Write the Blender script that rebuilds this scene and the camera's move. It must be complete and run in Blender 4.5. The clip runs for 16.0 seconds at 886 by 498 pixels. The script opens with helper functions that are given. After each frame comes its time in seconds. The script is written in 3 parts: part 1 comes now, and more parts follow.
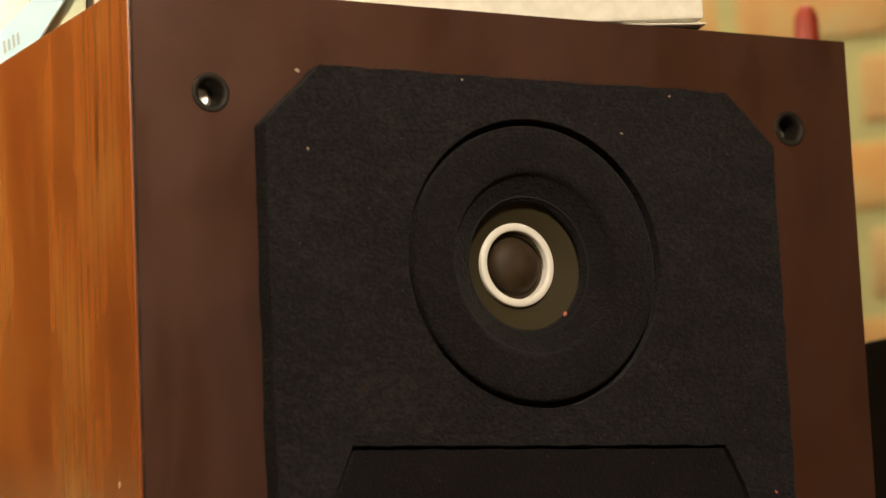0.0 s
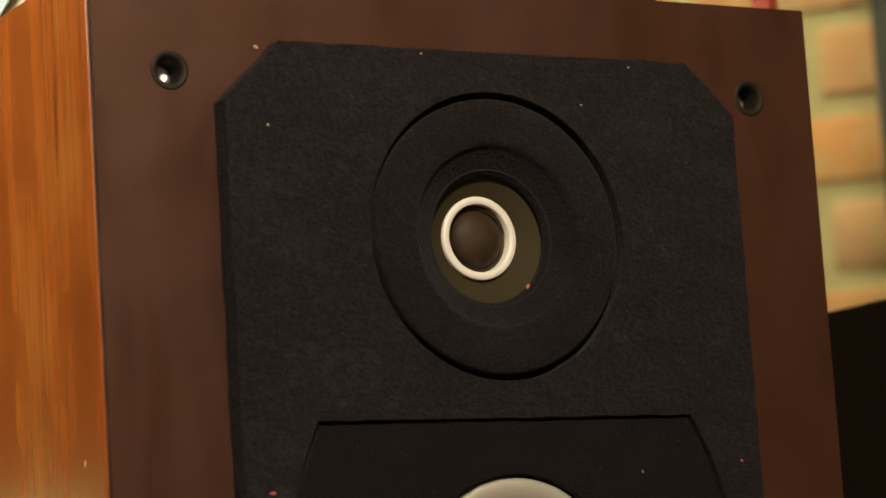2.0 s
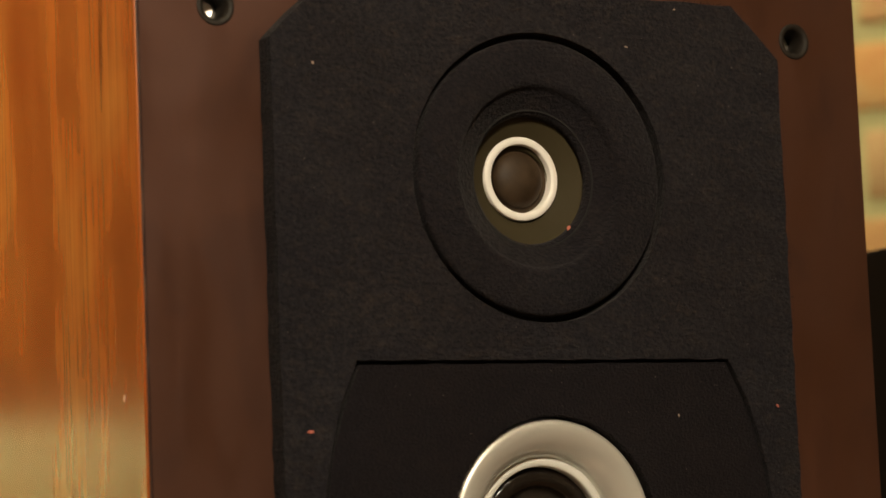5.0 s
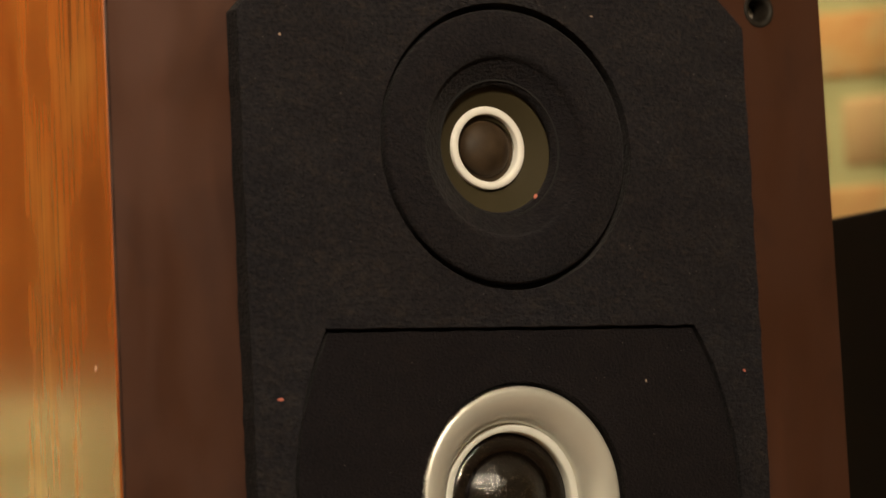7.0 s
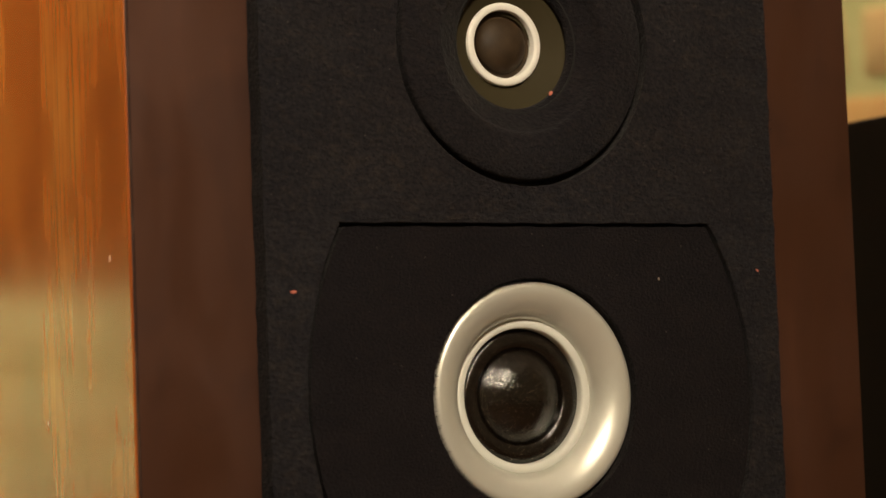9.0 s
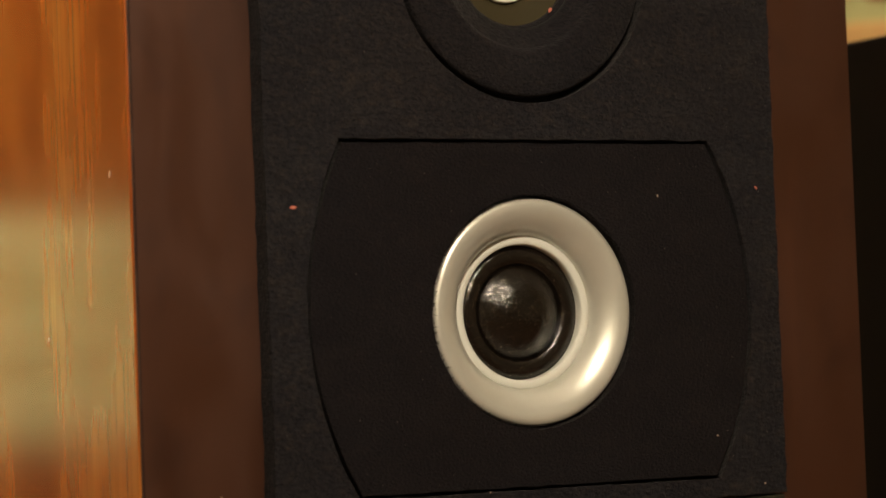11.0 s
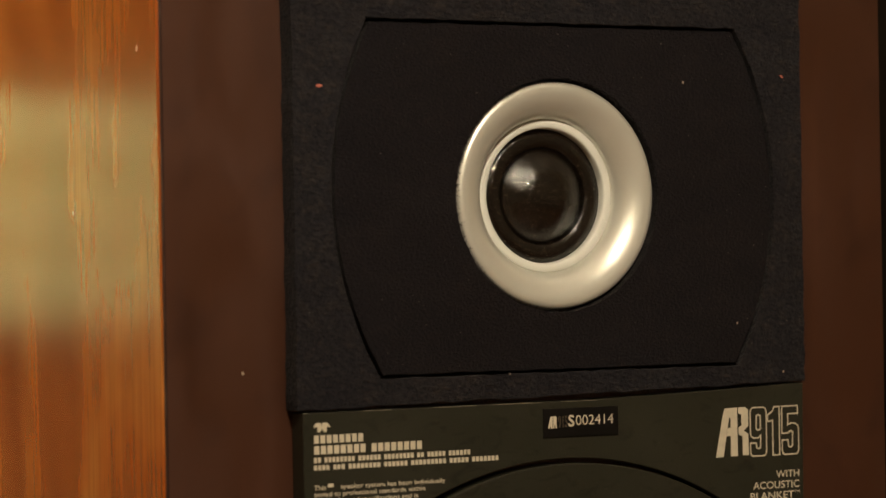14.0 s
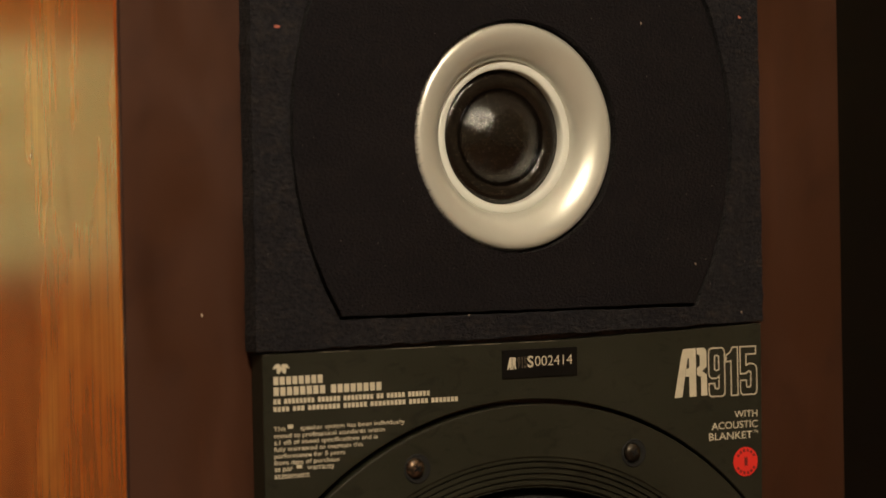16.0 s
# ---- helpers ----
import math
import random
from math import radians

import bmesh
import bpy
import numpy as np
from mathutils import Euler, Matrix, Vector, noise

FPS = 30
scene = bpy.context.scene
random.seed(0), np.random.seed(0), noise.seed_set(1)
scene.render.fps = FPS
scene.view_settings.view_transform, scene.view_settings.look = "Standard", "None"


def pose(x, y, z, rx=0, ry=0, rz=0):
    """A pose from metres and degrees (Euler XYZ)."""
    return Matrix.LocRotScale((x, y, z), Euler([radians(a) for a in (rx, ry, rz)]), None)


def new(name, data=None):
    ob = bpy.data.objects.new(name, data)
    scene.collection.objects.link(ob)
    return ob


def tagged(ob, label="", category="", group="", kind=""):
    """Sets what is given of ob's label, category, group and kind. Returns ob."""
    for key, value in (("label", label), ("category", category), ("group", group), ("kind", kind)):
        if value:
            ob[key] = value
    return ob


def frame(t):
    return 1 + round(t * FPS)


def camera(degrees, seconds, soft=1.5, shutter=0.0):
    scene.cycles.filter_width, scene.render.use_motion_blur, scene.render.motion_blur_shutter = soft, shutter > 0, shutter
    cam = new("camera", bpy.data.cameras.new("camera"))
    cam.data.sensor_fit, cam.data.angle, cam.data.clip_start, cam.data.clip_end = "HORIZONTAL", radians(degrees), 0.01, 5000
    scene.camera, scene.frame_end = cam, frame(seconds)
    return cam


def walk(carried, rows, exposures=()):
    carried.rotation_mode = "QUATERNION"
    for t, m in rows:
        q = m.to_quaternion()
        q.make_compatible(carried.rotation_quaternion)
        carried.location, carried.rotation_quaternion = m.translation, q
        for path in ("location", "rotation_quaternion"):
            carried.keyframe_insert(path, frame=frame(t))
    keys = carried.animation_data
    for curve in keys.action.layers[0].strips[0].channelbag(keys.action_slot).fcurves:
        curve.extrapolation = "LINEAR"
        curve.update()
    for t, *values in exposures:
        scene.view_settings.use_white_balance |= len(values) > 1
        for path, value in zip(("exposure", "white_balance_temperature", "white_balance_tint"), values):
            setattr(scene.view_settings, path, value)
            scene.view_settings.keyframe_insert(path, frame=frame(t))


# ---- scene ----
cam = camera(18.678, 16.0, soft=1.6)
cam.data.dof.use_dof, cam.data.dof.focus_distance, cam.data.dof.aperture_fstop = True, 1.19, 9.0
PATH = [
    (0.0, -0.4084, -1.0070, 0.4409, -28.664, 8.525, -2.628),
    (0.5, -0.4086, -1.0065, 0.4415, -29.155, 8.260, -2.858),
    (1.0, -0.4118, -1.0010, 0.4434, -29.681, 7.999, -3.449),
    (1.5, -0.4104, -1.0050, 0.4437, -29.651, 8.109, -3.506),
    (2.0, -0.4084, -1.0058, 0.4352, -29.474, 8.214, -3.743),
    (2.5, -0.4105, -1.0018, 0.4413, -29.376, 7.277, -3.972),
    (3.0, -0.4121, -1.0007, 0.4430, -29.165, 7.522, -3.531),
    (3.5, -0.4135, -1.0015, 0.4515, -28.799, 7.114, -2.916),
    (4.0, -0.4147, -1.0017, 0.4527, -28.769, 6.552, -2.423),
    (4.2, -0.4149, -1.0022, 0.4529, -28.754, 6.465, -2.297),
    (6.5, -0.4165, -1.0107, 0.4526, -29.203, 5.625, -2.901),
    (7.0, -0.4130, -1.0186, 0.4497, -29.075, 5.513, -2.897),
    (7.5, -0.4115, -1.0227, 0.4462, -28.959, 5.262, -2.872),
    (8.0, -0.4112, -1.0240, 0.4420, -28.788, 4.963, -2.614),
    (8.5, -0.4136, -1.0226, 0.4408, -28.690, 4.339, -2.341),
    (9.0, -0.4116, -1.0209, 0.4419, -28.567, 3.679, -2.152),
    (9.5, -0.4115, -1.0218, 0.4405, -28.549, 3.311, -2.180),
    (10.0, -0.4125, -1.0224, 0.4377, -28.604, 2.768, -2.200),
    (10.2, -0.4129, -1.0226, 0.4366, -28.601, 2.592, -2.202),
    (12.3, -0.4104, -1.0253, 0.4326, -28.221, 1.283, -1.944),
    (12.5, -0.4111, -1.0261, 0.4316, -28.266, 0.931, -1.981),
    (13.0, -0.4130, -1.0240, 0.4289, -28.364, 0.612, -1.561),
    (13.5, -0.4151, -1.0227, 0.4268, -28.154, 0.675, -1.234),
    (14.0, -0.4158, -1.0246, 0.4274, -28.048, 0.094, -0.944),
    (14.5, -0.4160, -1.0233, 0.4294, -28.217, -0.267, -0.719),
    (15.0, -0.4144, -1.0270, 0.4299, -28.418, -0.642, -0.749),
    (15.5, -0.4146, -1.0253, 0.4267, -28.778, -0.918, -0.949),
    (16.0, -0.4169, -1.0235, 0.4232, -28.975, -0.963, -1.121)
]
walk(cam, [(t, Matrix.Translation((x, y, z)) @ Matrix.Rotation(radians(yaw), 4, "Z") @ Matrix.Rotation(radians(90 + pitch), 4, "X")
            @ Matrix.Rotation(radians(roll), 4, "Z")) for t, x, y, z, yaw, pitch, roll in PATH])

# ---- light ----
scene.view_settings.exposure = 0.0
world = bpy.data.worlds.new("room_dark")
world.use_nodes = True
world.node_tree.nodes["Background"].inputs[0].default_value = (0.02, 0.017, 0.014, 1)
scene.world = world
WARM = (1.0, 0.83, 0.60)
LAMPS = [  # place, watts, radius
    ((-0.18, -0.92, 1.12), 51, 0.062, "warm glass globe lamp hanging on a long cord"),
    # unseen lamp, placed to light the veneer and the slabs mirrored in it
    ((-0.46, 0.42, 1.16), 40, 0.06, "unseen warm globe lamp placed to light the veneered side"),
    # added lamp, out of view, only to brighten the bricks
    ((0.70, 0.72, 1.95), 56, 0.09, "unseen warm globe lamp added to brighten the brick wall"),
]


# ---- materials ----
def material(name, colours, scale=(40, 40, 40), rough=0.5, bump=0.1, fine=400, metal=0.0, rough_var=0.1, coat=0.0, sheen=0.0, spec=0.5, stops=(0.3, 0.7), detail=6):
    """Two noises, coarse for the colour and fine for the grain and relief."""
    m = bpy.data.materials.new(name)
    m.use_nodes = True
    n, l = m.node_tree.nodes, m.node_tree.links
    bsdf = n["Principled BSDF"]
    co = n.new("ShaderNodeTexCoord")
    mp = n.new("ShaderNodeMapping")
    mp.inputs["Scale"].default_value = scale
    l.new(co.outputs["Object"], mp.inputs["Vector"])
    big = n.new("ShaderNodeTexNoise")
    big.inputs["Scale"].default_value, big.inputs["Detail"].default_value = 1.0, detail
    l.new(mp.outputs[0], big.inputs["Vector"])
    small = n.new("ShaderNodeTexNoise")
    small.inputs["Scale"].default_value, small.inputs["Detail"].default_value = fine, 3
    l.new(co.outputs["Object"], small.inputs["Vector"])
    ramp = n.new("ShaderNodeValToRGB")
    ramp.color_ramp.elements[0].position, ramp.color_ramp.elements[1].position = stops
    ramp.color_ramp.elements[0].color, ramp.color_ramp.elements[1].color = (*colours[0], 1), (*colours[-1], 1)
    if len(colours) == 3:
        e = ramp.color_ramp.elements.new(sum(stops) / 2)
        e.color = (*colours[1], 1)
    l.new(big.outputs["Fac"], ramp.inputs[0])
    l.new(ramp.outputs[0], bsdf.inputs["Base Color"])
    rr = n.new("ShaderNodeMapRange")
    rr.inputs["To Min"].default_value, rr.inputs["To Max"].default_value = max(rough - rough_var, 0.02), min(rough + rough_var, 1)
    l.new(big.outputs["Fac"], rr.inputs[0])
    l.new(rr.outputs[0], bsdf.inputs["Roughness"])
    bp = n.new("ShaderNodeBump")
    bp.inputs["Strength"].default_value, bp.inputs["Distance"].default_value = bump, 0.001
    l.new(small.outputs["Fac"], bp.inputs["Height"])
    l.new(bp.outputs[0], bsdf.inputs["Normal"])
    bsdf.inputs["Metallic"].default_value = metal
    bsdf.inputs["Coat Weight"].default_value = coat
    bsdf.inputs["Coat Roughness"].default_value = 0.15
    bsdf.inputs["Sheen Weight"].default_value = sheen
    bsdf.inputs["Specular IOR Level"].default_value = spec
    return m


def noise(m, scale, detail=4, distortion=0.0, low=0.3, high=0.7):
    """A noise in object space, spread to 0..1 between low and high; gives the output socket."""
    n, l = m.node_tree.nodes, m.node_tree.links
    co = next(x for x in n if x.type == "TEX_COORD")
    mp = n.new("ShaderNodeMapping")
    mp.inputs["Scale"].default_value = scale
    l.new(co.outputs["Object"], mp.inputs["Vector"])
    t = n.new("ShaderNodeTexNoise")
    t.inputs["Scale"].default_value, t.inputs["Detail"].default_value, t.inputs["Distortion"].default_value = 1.0, detail, distortion
    l.new(mp.outputs[0], t.inputs["Vector"])
    r = n.new("ShaderNodeMapRange")
    r.inputs["From Min"].default_value, r.inputs["From Max"].default_value = low, high
    l.new(t.outputs["Fac"], r.inputs[0])
    return r.outputs[0]


def tint(m, factor, colour, blend="MULTIPLY", amount=1.0):
    """Mixes a colour into the base colour where the factor is high."""
    n, l = m.node_tree.nodes, m.node_tree.links
    base = n["Principled BSDF"].inputs["Base Color"]
    mix = n.new("ShaderNodeMix")
    mix.data_type, mix.blend_type = "RGBA", blend
    mul = n.new("ShaderNodeMath")
    mul.operation = "MULTIPLY"
    mul.inputs[1].default_value = amount
    l.new(factor, mul.inputs[0])
    l.new(mul.outputs[0], mix.inputs[0])
    l.new(base.links[0].from_socket, mix.inputs[6])
    mix.inputs[7].default_value = (*colour, 1)
    l.new(mix.outputs[2], base)


def relief(m, parts, strength, distance):
    """Bump from several noises added together."""
    n, l = m.node_tree.nodes, m.node_tree.links
    total = None
    for socket, weight in parts:
        mul = n.new("ShaderNodeMath")
        mul.operation = "MULTIPLY"
        mul.inputs[1].default_value = weight
        l.new(socket, mul.inputs[0])
        if total is None:
            total = mul.outputs[0]
        else:
            add = n.new("ShaderNodeMath")
            add.operation = "ADD"
            l.new(total, add.inputs[0])
            l.new(mul.outputs[0], add.inputs[1])
            total = add.outputs[0]
    bp = next(x for x in n if x.type == "BUMP")
    bp.inputs["Strength"].default_value, bp.inputs["Distance"].default_value = strength, distance
    l.new(total, bp.inputs["Height"])


def foam_material(name, dark, light, clump, rough_felt):
    """Matted felt-like foam: fine fibres in clumps, rows of matting, patches of brown and blue-grey dust."""
    m = material(name, (dark, light), scale=(clump, clump, clump * 1.5), rough=0.95, spec=0.12, sheen=0.04, stops=(0.34, 0.68), detail=5)
    tint(m, noise(m, (38, 38, 60), 3, 0.4), (0.62, 0.62, 0.70), amount=0.8)
    tint(m, noise(m, (150, 150, 240), 3, 0.0, 0.50, 0.72), (1.9, 1.65, 1.25), amount=rough_felt)
    tint(m, noise(m, (900, 900, 900), 2, 0.0, 0.60, 0.74), (2.6, 2.2, 1.8), amount=rough_felt)
    tint(m, noise(m, (9, 9, 9), 2), (1.0, 0.86, 0.74), amount=0.7)
    relief(m, ((noise(m, (1100, 1100, 1100), 3), 0.5), (noise(m, (clump, clump, clump * 1.5), 4), 1.0), (noise(m, (110, 110, 150), 2), 0.25)), 0.45 + 0.6 * rough_felt, 0.0008)
    return m


def baffle_material():
    """Brown semi-gloss vinyl with rubbed patches, wipe marks and dark smudges."""
    m = material("brown_baffle_vinyl", ((0.030, 0.0100, 0.0038), (0.042, 0.0142, 0.0056)), scale=(14, 14, 8), rough=0.42, bump=0.02, fine=500, spec=1.0)
    n, l = m.node_tree.nodes, m.node_tree.links
    bsdf = n["Principled BSDF"]
    bsdf.inputs["Specular Tint"].default_value = (1.0, 0.65, 0.58, 1)
    tint(m, noise(m, (34, 34, 22), 3, 0.6, 0.52, 0.70), (0.55, 0.50, 0.54), amount=0.7)
    tint(m, noise(m, (60, 60, 9), 4, 0.3, 0.58, 0.76), (1.7, 1.7, 1.9), amount=0.55)
    tint(m, noise(m, (700, 700, 700), 2, 0.0, 0.70, 0.78), (2.6, 2.4, 2.2), amount=0.6)
    smear = noise(m, (30, 30, 12), 5, 0.8, 0.3, 0.72)
    mr = n.new("ShaderNodeMapRange")
    mr.inputs["To Min"].default_value, mr.inputs["To Max"].default_value = 0.35, 0.55
    l.new(smear, mr.inputs[0])
    l.new(mr.outputs[0], bsdf.inputs["Roughness"])
    relief(m, ((noise(m, (900, 900, 900), 2), 0.03), (noise(m, (24, 24, 14), 3), 1.0)), 0.10, 0.0012)
    return m


def veneer_material():
    """Vertical-grained glossy veneer: broad figure, long streaks, fine pores, a few dark cracks."""
    m = material("walnut_veneer", ((0.23, 0.052, 0.007), (0.40, 0.110, 0.014), (0.52, 0.210, 0.038)), scale=(20, 20, 9), rough=0.22, bump=0.01, fine=300, rough_var=0.04, stops=(0.24, 0.76), coat=1.0, detail=3)
    bsdf = m.node_tree.nodes["Principled BSDF"]
    tint(m, noise(m, (11, 11, 7), 4, 0.8, 0.40, 0.62), (0.62, 0.42, 0.30), amount=0.6)
    tint(m, noise(m, (34, 34, 24), 5, 0.5, 0.44, 0.70), (1.20, 1.32, 1.45), amount=0.25)
    tint(m, noise(m, (110, 110, 3), 4, 0.2, 0.40, 0.74), (0.55, 0.44, 0.36), amount=0.42)
    tint(m, noise(m, (420, 420, 8), 3, 0.3, 0.46, 0.70), (0.55, 0.46, 0.38), amount=0.45)
    tint(m, noise(m, (200, 200, 10), 4, 0.1, 0.46, 0.76), (1.25, 1.25, 1.2), amount=0.25)
    tint(m, noise(m, (85, 85, 2.2), 3, 0.6, 0.73, 0.77), (0.16, 0.12, 0.10), amount=0.85)
    relief(m, ((noise(m, (420, 420, 8), 3, 0.3), 1.0), (noise(m, (45, 45, 6), 2), 0.6)), 0.02, 0.0008)
    bsdf.inputs["Coat Roughness"].default_value = 0.17
    bsdf.inputs["Coat IOR"].default_value = 1.62
    return m


def brick_material():
    """Mottled brick, each one of its own tone."""
    m = material("mottled_brick", ((0.50, 0.155, 0.035), (0.55, 0.27, 0.065), (0.50, 0.37, 0.16)), scale=(19, 19, 16), rough=0.9, bump=0.5, fine=160, stops=(0.32, 0.66))
    n, l = m.node_tree.nodes, m.node_tree.links
    bsdf, ramp = n["Principled BSDF"], next(x for x in n if x.type == "VALTORGB")
    info = n.new("ShaderNodeObjectInfo")
    mr = n.new("ShaderNodeMapRange")
    mr.inputs["To Min"].default_value, mr.inputs["To Max"].default_value = 0.0, 0.65
    l.new(info.outputs["Random"], mr.inputs[0])
    wash = n.new("ShaderNodeMix")
    wash.data_type = "RGBA"
    l.new(mr.outputs[0], wash.inputs[0])
    l.new(ramp.outputs[0], wash.inputs[6])
    wash.inputs[7].default_value = (0.46, 0.37, 0.19, 1)
    l.new(wash.outputs[2], bsdf.inputs["Base Color"])
    return m


def glow_material(name, colour, strength):
    m = bpy.data.materials.new(name)
    m.use_nodes = True
    b = m.node_tree.nodes["Principled BSDF"]
    b.inputs["Base Color"].default_value = (0.9, 0.88, 0.8, 1)
    b.inputs["Emission Color"].default_value = (*colour, 1)
    b.inputs["Emission Strength"].default_value = strength
    return m


VENEER = veneer_material()
BAFFLE = baffle_material()
FOAM = foam_material("black_foam_felt", (0.0092, 0.0090, 0.0120), (0.0215, 0.0205, 0.0240), 420, 0.55)
FOAM_INSERT = foam_material("black_foam_felt_insert", (0.0062, 0.0052, 0.0070), (0.0122, 0.0104, 0.0126), 640, 0.28)
FOAM_WOVEN = foam_material("black_foam_pimpled", (0.0072, 0.0070, 0.0096), (0.0185, 0.0172, 0.0205), 520, 0.40)
BLACK = material("black_backing", ((0.004, 0.004, 0.004), (0.006, 0.006, 0.006)), rough=0.9)
PLATE = material("olive_black_plate", ((0.0175, 0.0172, 0.0112), (0.0250, 0.0240, 0.0160)), scale=(25, 25, 25), rough=0.5, bump=0.08, fine=900, spec=0.25)
tint(PLATE, noise(PLATE, (70, 70, 130), 4, 1.5, 0.56, 0.70), (0.55, 0.52, 0.55), amount=0.7)
tint(PLATE, noise(PLATE, (900, 900, 900), 2, 0.0, 0.70, 0.78), (2.4, 2.2, 1.9), amount=0.6)
RUBBER = material("black_rubber", ((0.012, 0.012, 0.012), (0.02, 0.02, 0.02)), rough=0.55, fine=500)
SILVER = material("silver_satin_paint", ((0.65, 0.65, 0.59), (0.72, 0.72, 0.66)), scale=(30, 30, 30), rough=0.38, bump=0.03, fine=1500, metal=0.50, rough_var=0.03, coat=0.9)
SILVER.node_tree.nodes["Principled BSDF"].inputs["Coat Roughness"].default_value = 0.27
SILVER_PALE = material("pale_satin_paint", ((0.66, 0.675, 0.63), (0.72, 0.735, 0.69)), scale=(30, 30, 30), rough=0.33, bump=0.03, fine=1500)
GROMMET = material("olive_rubber", ((0.009, 0.007, 0.005), (0.018, 0.014, 0.010)), scale=(200, 200, 200), rough=0.6, bump=0.1, spec=0.3)
CREAM = material("cream_ring_paint", ((0.80, 0.79, 0.74), (0.86, 0.85, 0.80)), rough=0.4, bump=0.03)
GREY_FLARE = material("olive_brown_plastic", ((0.036, 0.029, 0.014), (0.046, 0.037, 0.019)), scale=(20, 20, 20), rough=0.72, bump=0.04, spec=0.12)
DOME_SOFT = material("brown_doped_cloth", ((0.026, 0.016, 0.008), (0.050, 0.031, 0.016)), scale=(160, 160, 160), rough=0.58, bump=0.15, fine=1500, spec=0.25)
DOME_GLOSS = material("black_tacky_dome", ((0.0030, 0.0022, 0.0018), (0.010, 0.007, 0.005)), scale=(260, 260, 260), rough=0.13, bump=0.38, fine=900, rough_var=0.04, spec=0.6)
relief(DOME_GLOSS, ((noise(DOME_GLOSS, (1500, 1500, 900), 3), 1.0), (noise(DOME_GLOSS, (260, 260, 140), 2), 1.6)), 0.22, 0.0006)
FLECK = material("bright_glint_facets", ((0.75, 0.70, 0.62), (0.9, 0.85, 0.78)), scale=(500, 500, 500), rough=0.24, metal=1.0, bump=0.0)
SCREW = material("dark_steel_screw", ((0.03, 0.026, 0.021), (0.08, 0.07, 0.058)), scale=(200, 200, 200), rough=0.3, metal=0.9, fine=900)
WORN = material("worn_pale_edge", ((0.026, 0.010, 0.006), (0.075, 0.045, 0.034)), scale=(260, 260, 45), rough=0.8, bump=0.2, stops=(0.48, 0.72), spec=0.2)
PLATE_GLINT = material("plate_edge_glint", ((0.06, 0.055, 0.042), (0.30, 0.27, 0.21)), scale=(160, 260, 260), rough=0.5, bump=0.2)
RUSTY = material("rusty_steel_screw", ((0.06, 0.048, 0.036), (0.20, 0.13, 0.09)), scale=(500, 500, 500), rough=0.33, metal=0.85, fine=900, stops=(0.4, 0.62))
STEEL = material("bright_steel", ((0.62, 0.60, 0.56), (0.78, 0.76, 0.72)), scale=(300, 300, 300), rough=0.38, metal=0.8, bump=0.3)
INK = material("cream_print", ((0.52, 0.47, 0.36), (0.62, 0.56, 0.44)), scale=(300, 300, 300), rough=0.6, bump=0.0)
INK_DIM = material("grey_print", ((0.13, 0.105, 0.075), (0.16, 0.13, 0.09)), rough=0.6, bump=0.0)
LABEL_BLACK = material("black_foil_label", ((0.004, 0.0036, 0.0034), (0.007, 0.006, 0.0055)), rough=0.4, bump=0.02, spec=0.2)
RED = material("red_sticker_paper", ((0.70, 0.025, 0.018), (0.80, 0.035, 0.025)), rough=0.5, bump=0.03)
DARK_RED = material("dark_red_print", ((0.16, 0.012, 0.01), (0.2, 0.015, 0.012)), rough=0.6, bump=0.0)
WHITE_CARD = material("off_white_card", ((0.74, 0.71, 0.62), (0.86, 0.84, 0.76)), scale=(160, 160, 160), rough=0.8, bump=0.2, fine=500)
PAPER_BLUE = material("blue_white_paper", ((0.52, 0.76, 0.92), (0.60, 0.83, 0.97)), scale=(30, 30, 30), rough=0.4, bump=0.03)
PAPER_GREEN = material("pale_green_paper", ((0.46, 0.52, 0.36), (0.56, 0.6, 0.44)), scale=(30, 30, 30), rough=0.6, bump=0.03)
GREY_INK = material("pale_grey_print", ((0.35, 0.4, 0.42), (0.4, 0.45, 0.47)), rough=0.6, bump=0.0)
LINT = material("pale_lint", ((0.42, 0.30, 0.22), (0.6, 0.48, 0.38)), scale=(500, 500, 500), rough=0.9, bump=0.1)
DUST = material("grey_dust", ((0.05, 0.04, 0.035), (0.17, 0.15, 0.14)), scale=(90, 90, 90), rough=0.9, bump=0.0)
LINT_PINK = material("pink_lint", ((0.5, 0.13, 0.09), (0.6, 0.2, 0.14)), scale=(500, 500, 500), rough=0.9, bump=0.1)
BLACK_BOX = material("black_box_vinyl", ((0.0035, 0.0026, 0.0020), (0.0055, 0.0040, 0.0032)), scale=(60, 60, 60), rough=0.6, bump=0.1, fine=500, spec=0.2)
BRICK = brick_material()
WAX = material("dark_red_wax", ((0.30, 0.03, 0.012), (0.36, 0.045, 0.02)), scale=(20, 20, 20), rough=0.45, bump=0.05, fine=160)
MORTAR = material("yellow_grey_mortar", ((0.34, 0.33, 0.14), (0.46, 0.43, 0.20)), scale=(18, 18, 18), rough=0.95, bump=0.5, fine=200)
GREEN_PAINT = material("dark_green_paint", ((0.030, 0.042, 0.028), (0.042, 0.056, 0.038)), scale=(12, 12, 12), rough=0.55, bump=0.05)
PLASTER = material("warm_plaster", ((0.36, 0.31, 0.24), (0.42, 0.37, 0.29)), scale=(3, 3, 3), rough=0.9, bump=0.15, fine=120)
CEILING = material("white_ceiling_paint", ((0.72, 0.70, 0.65), (0.78, 0.76, 0.72)), scale=(2, 2, 2), rough=0.9, bump=0.1, fine=120)
BOARDS = material("brown_floor_boards", ((0.060, 0.030, 0.014), (0.105, 0.055, 0.027)), scale=(2, 30, 30), rough=0.45, bump=0.05)
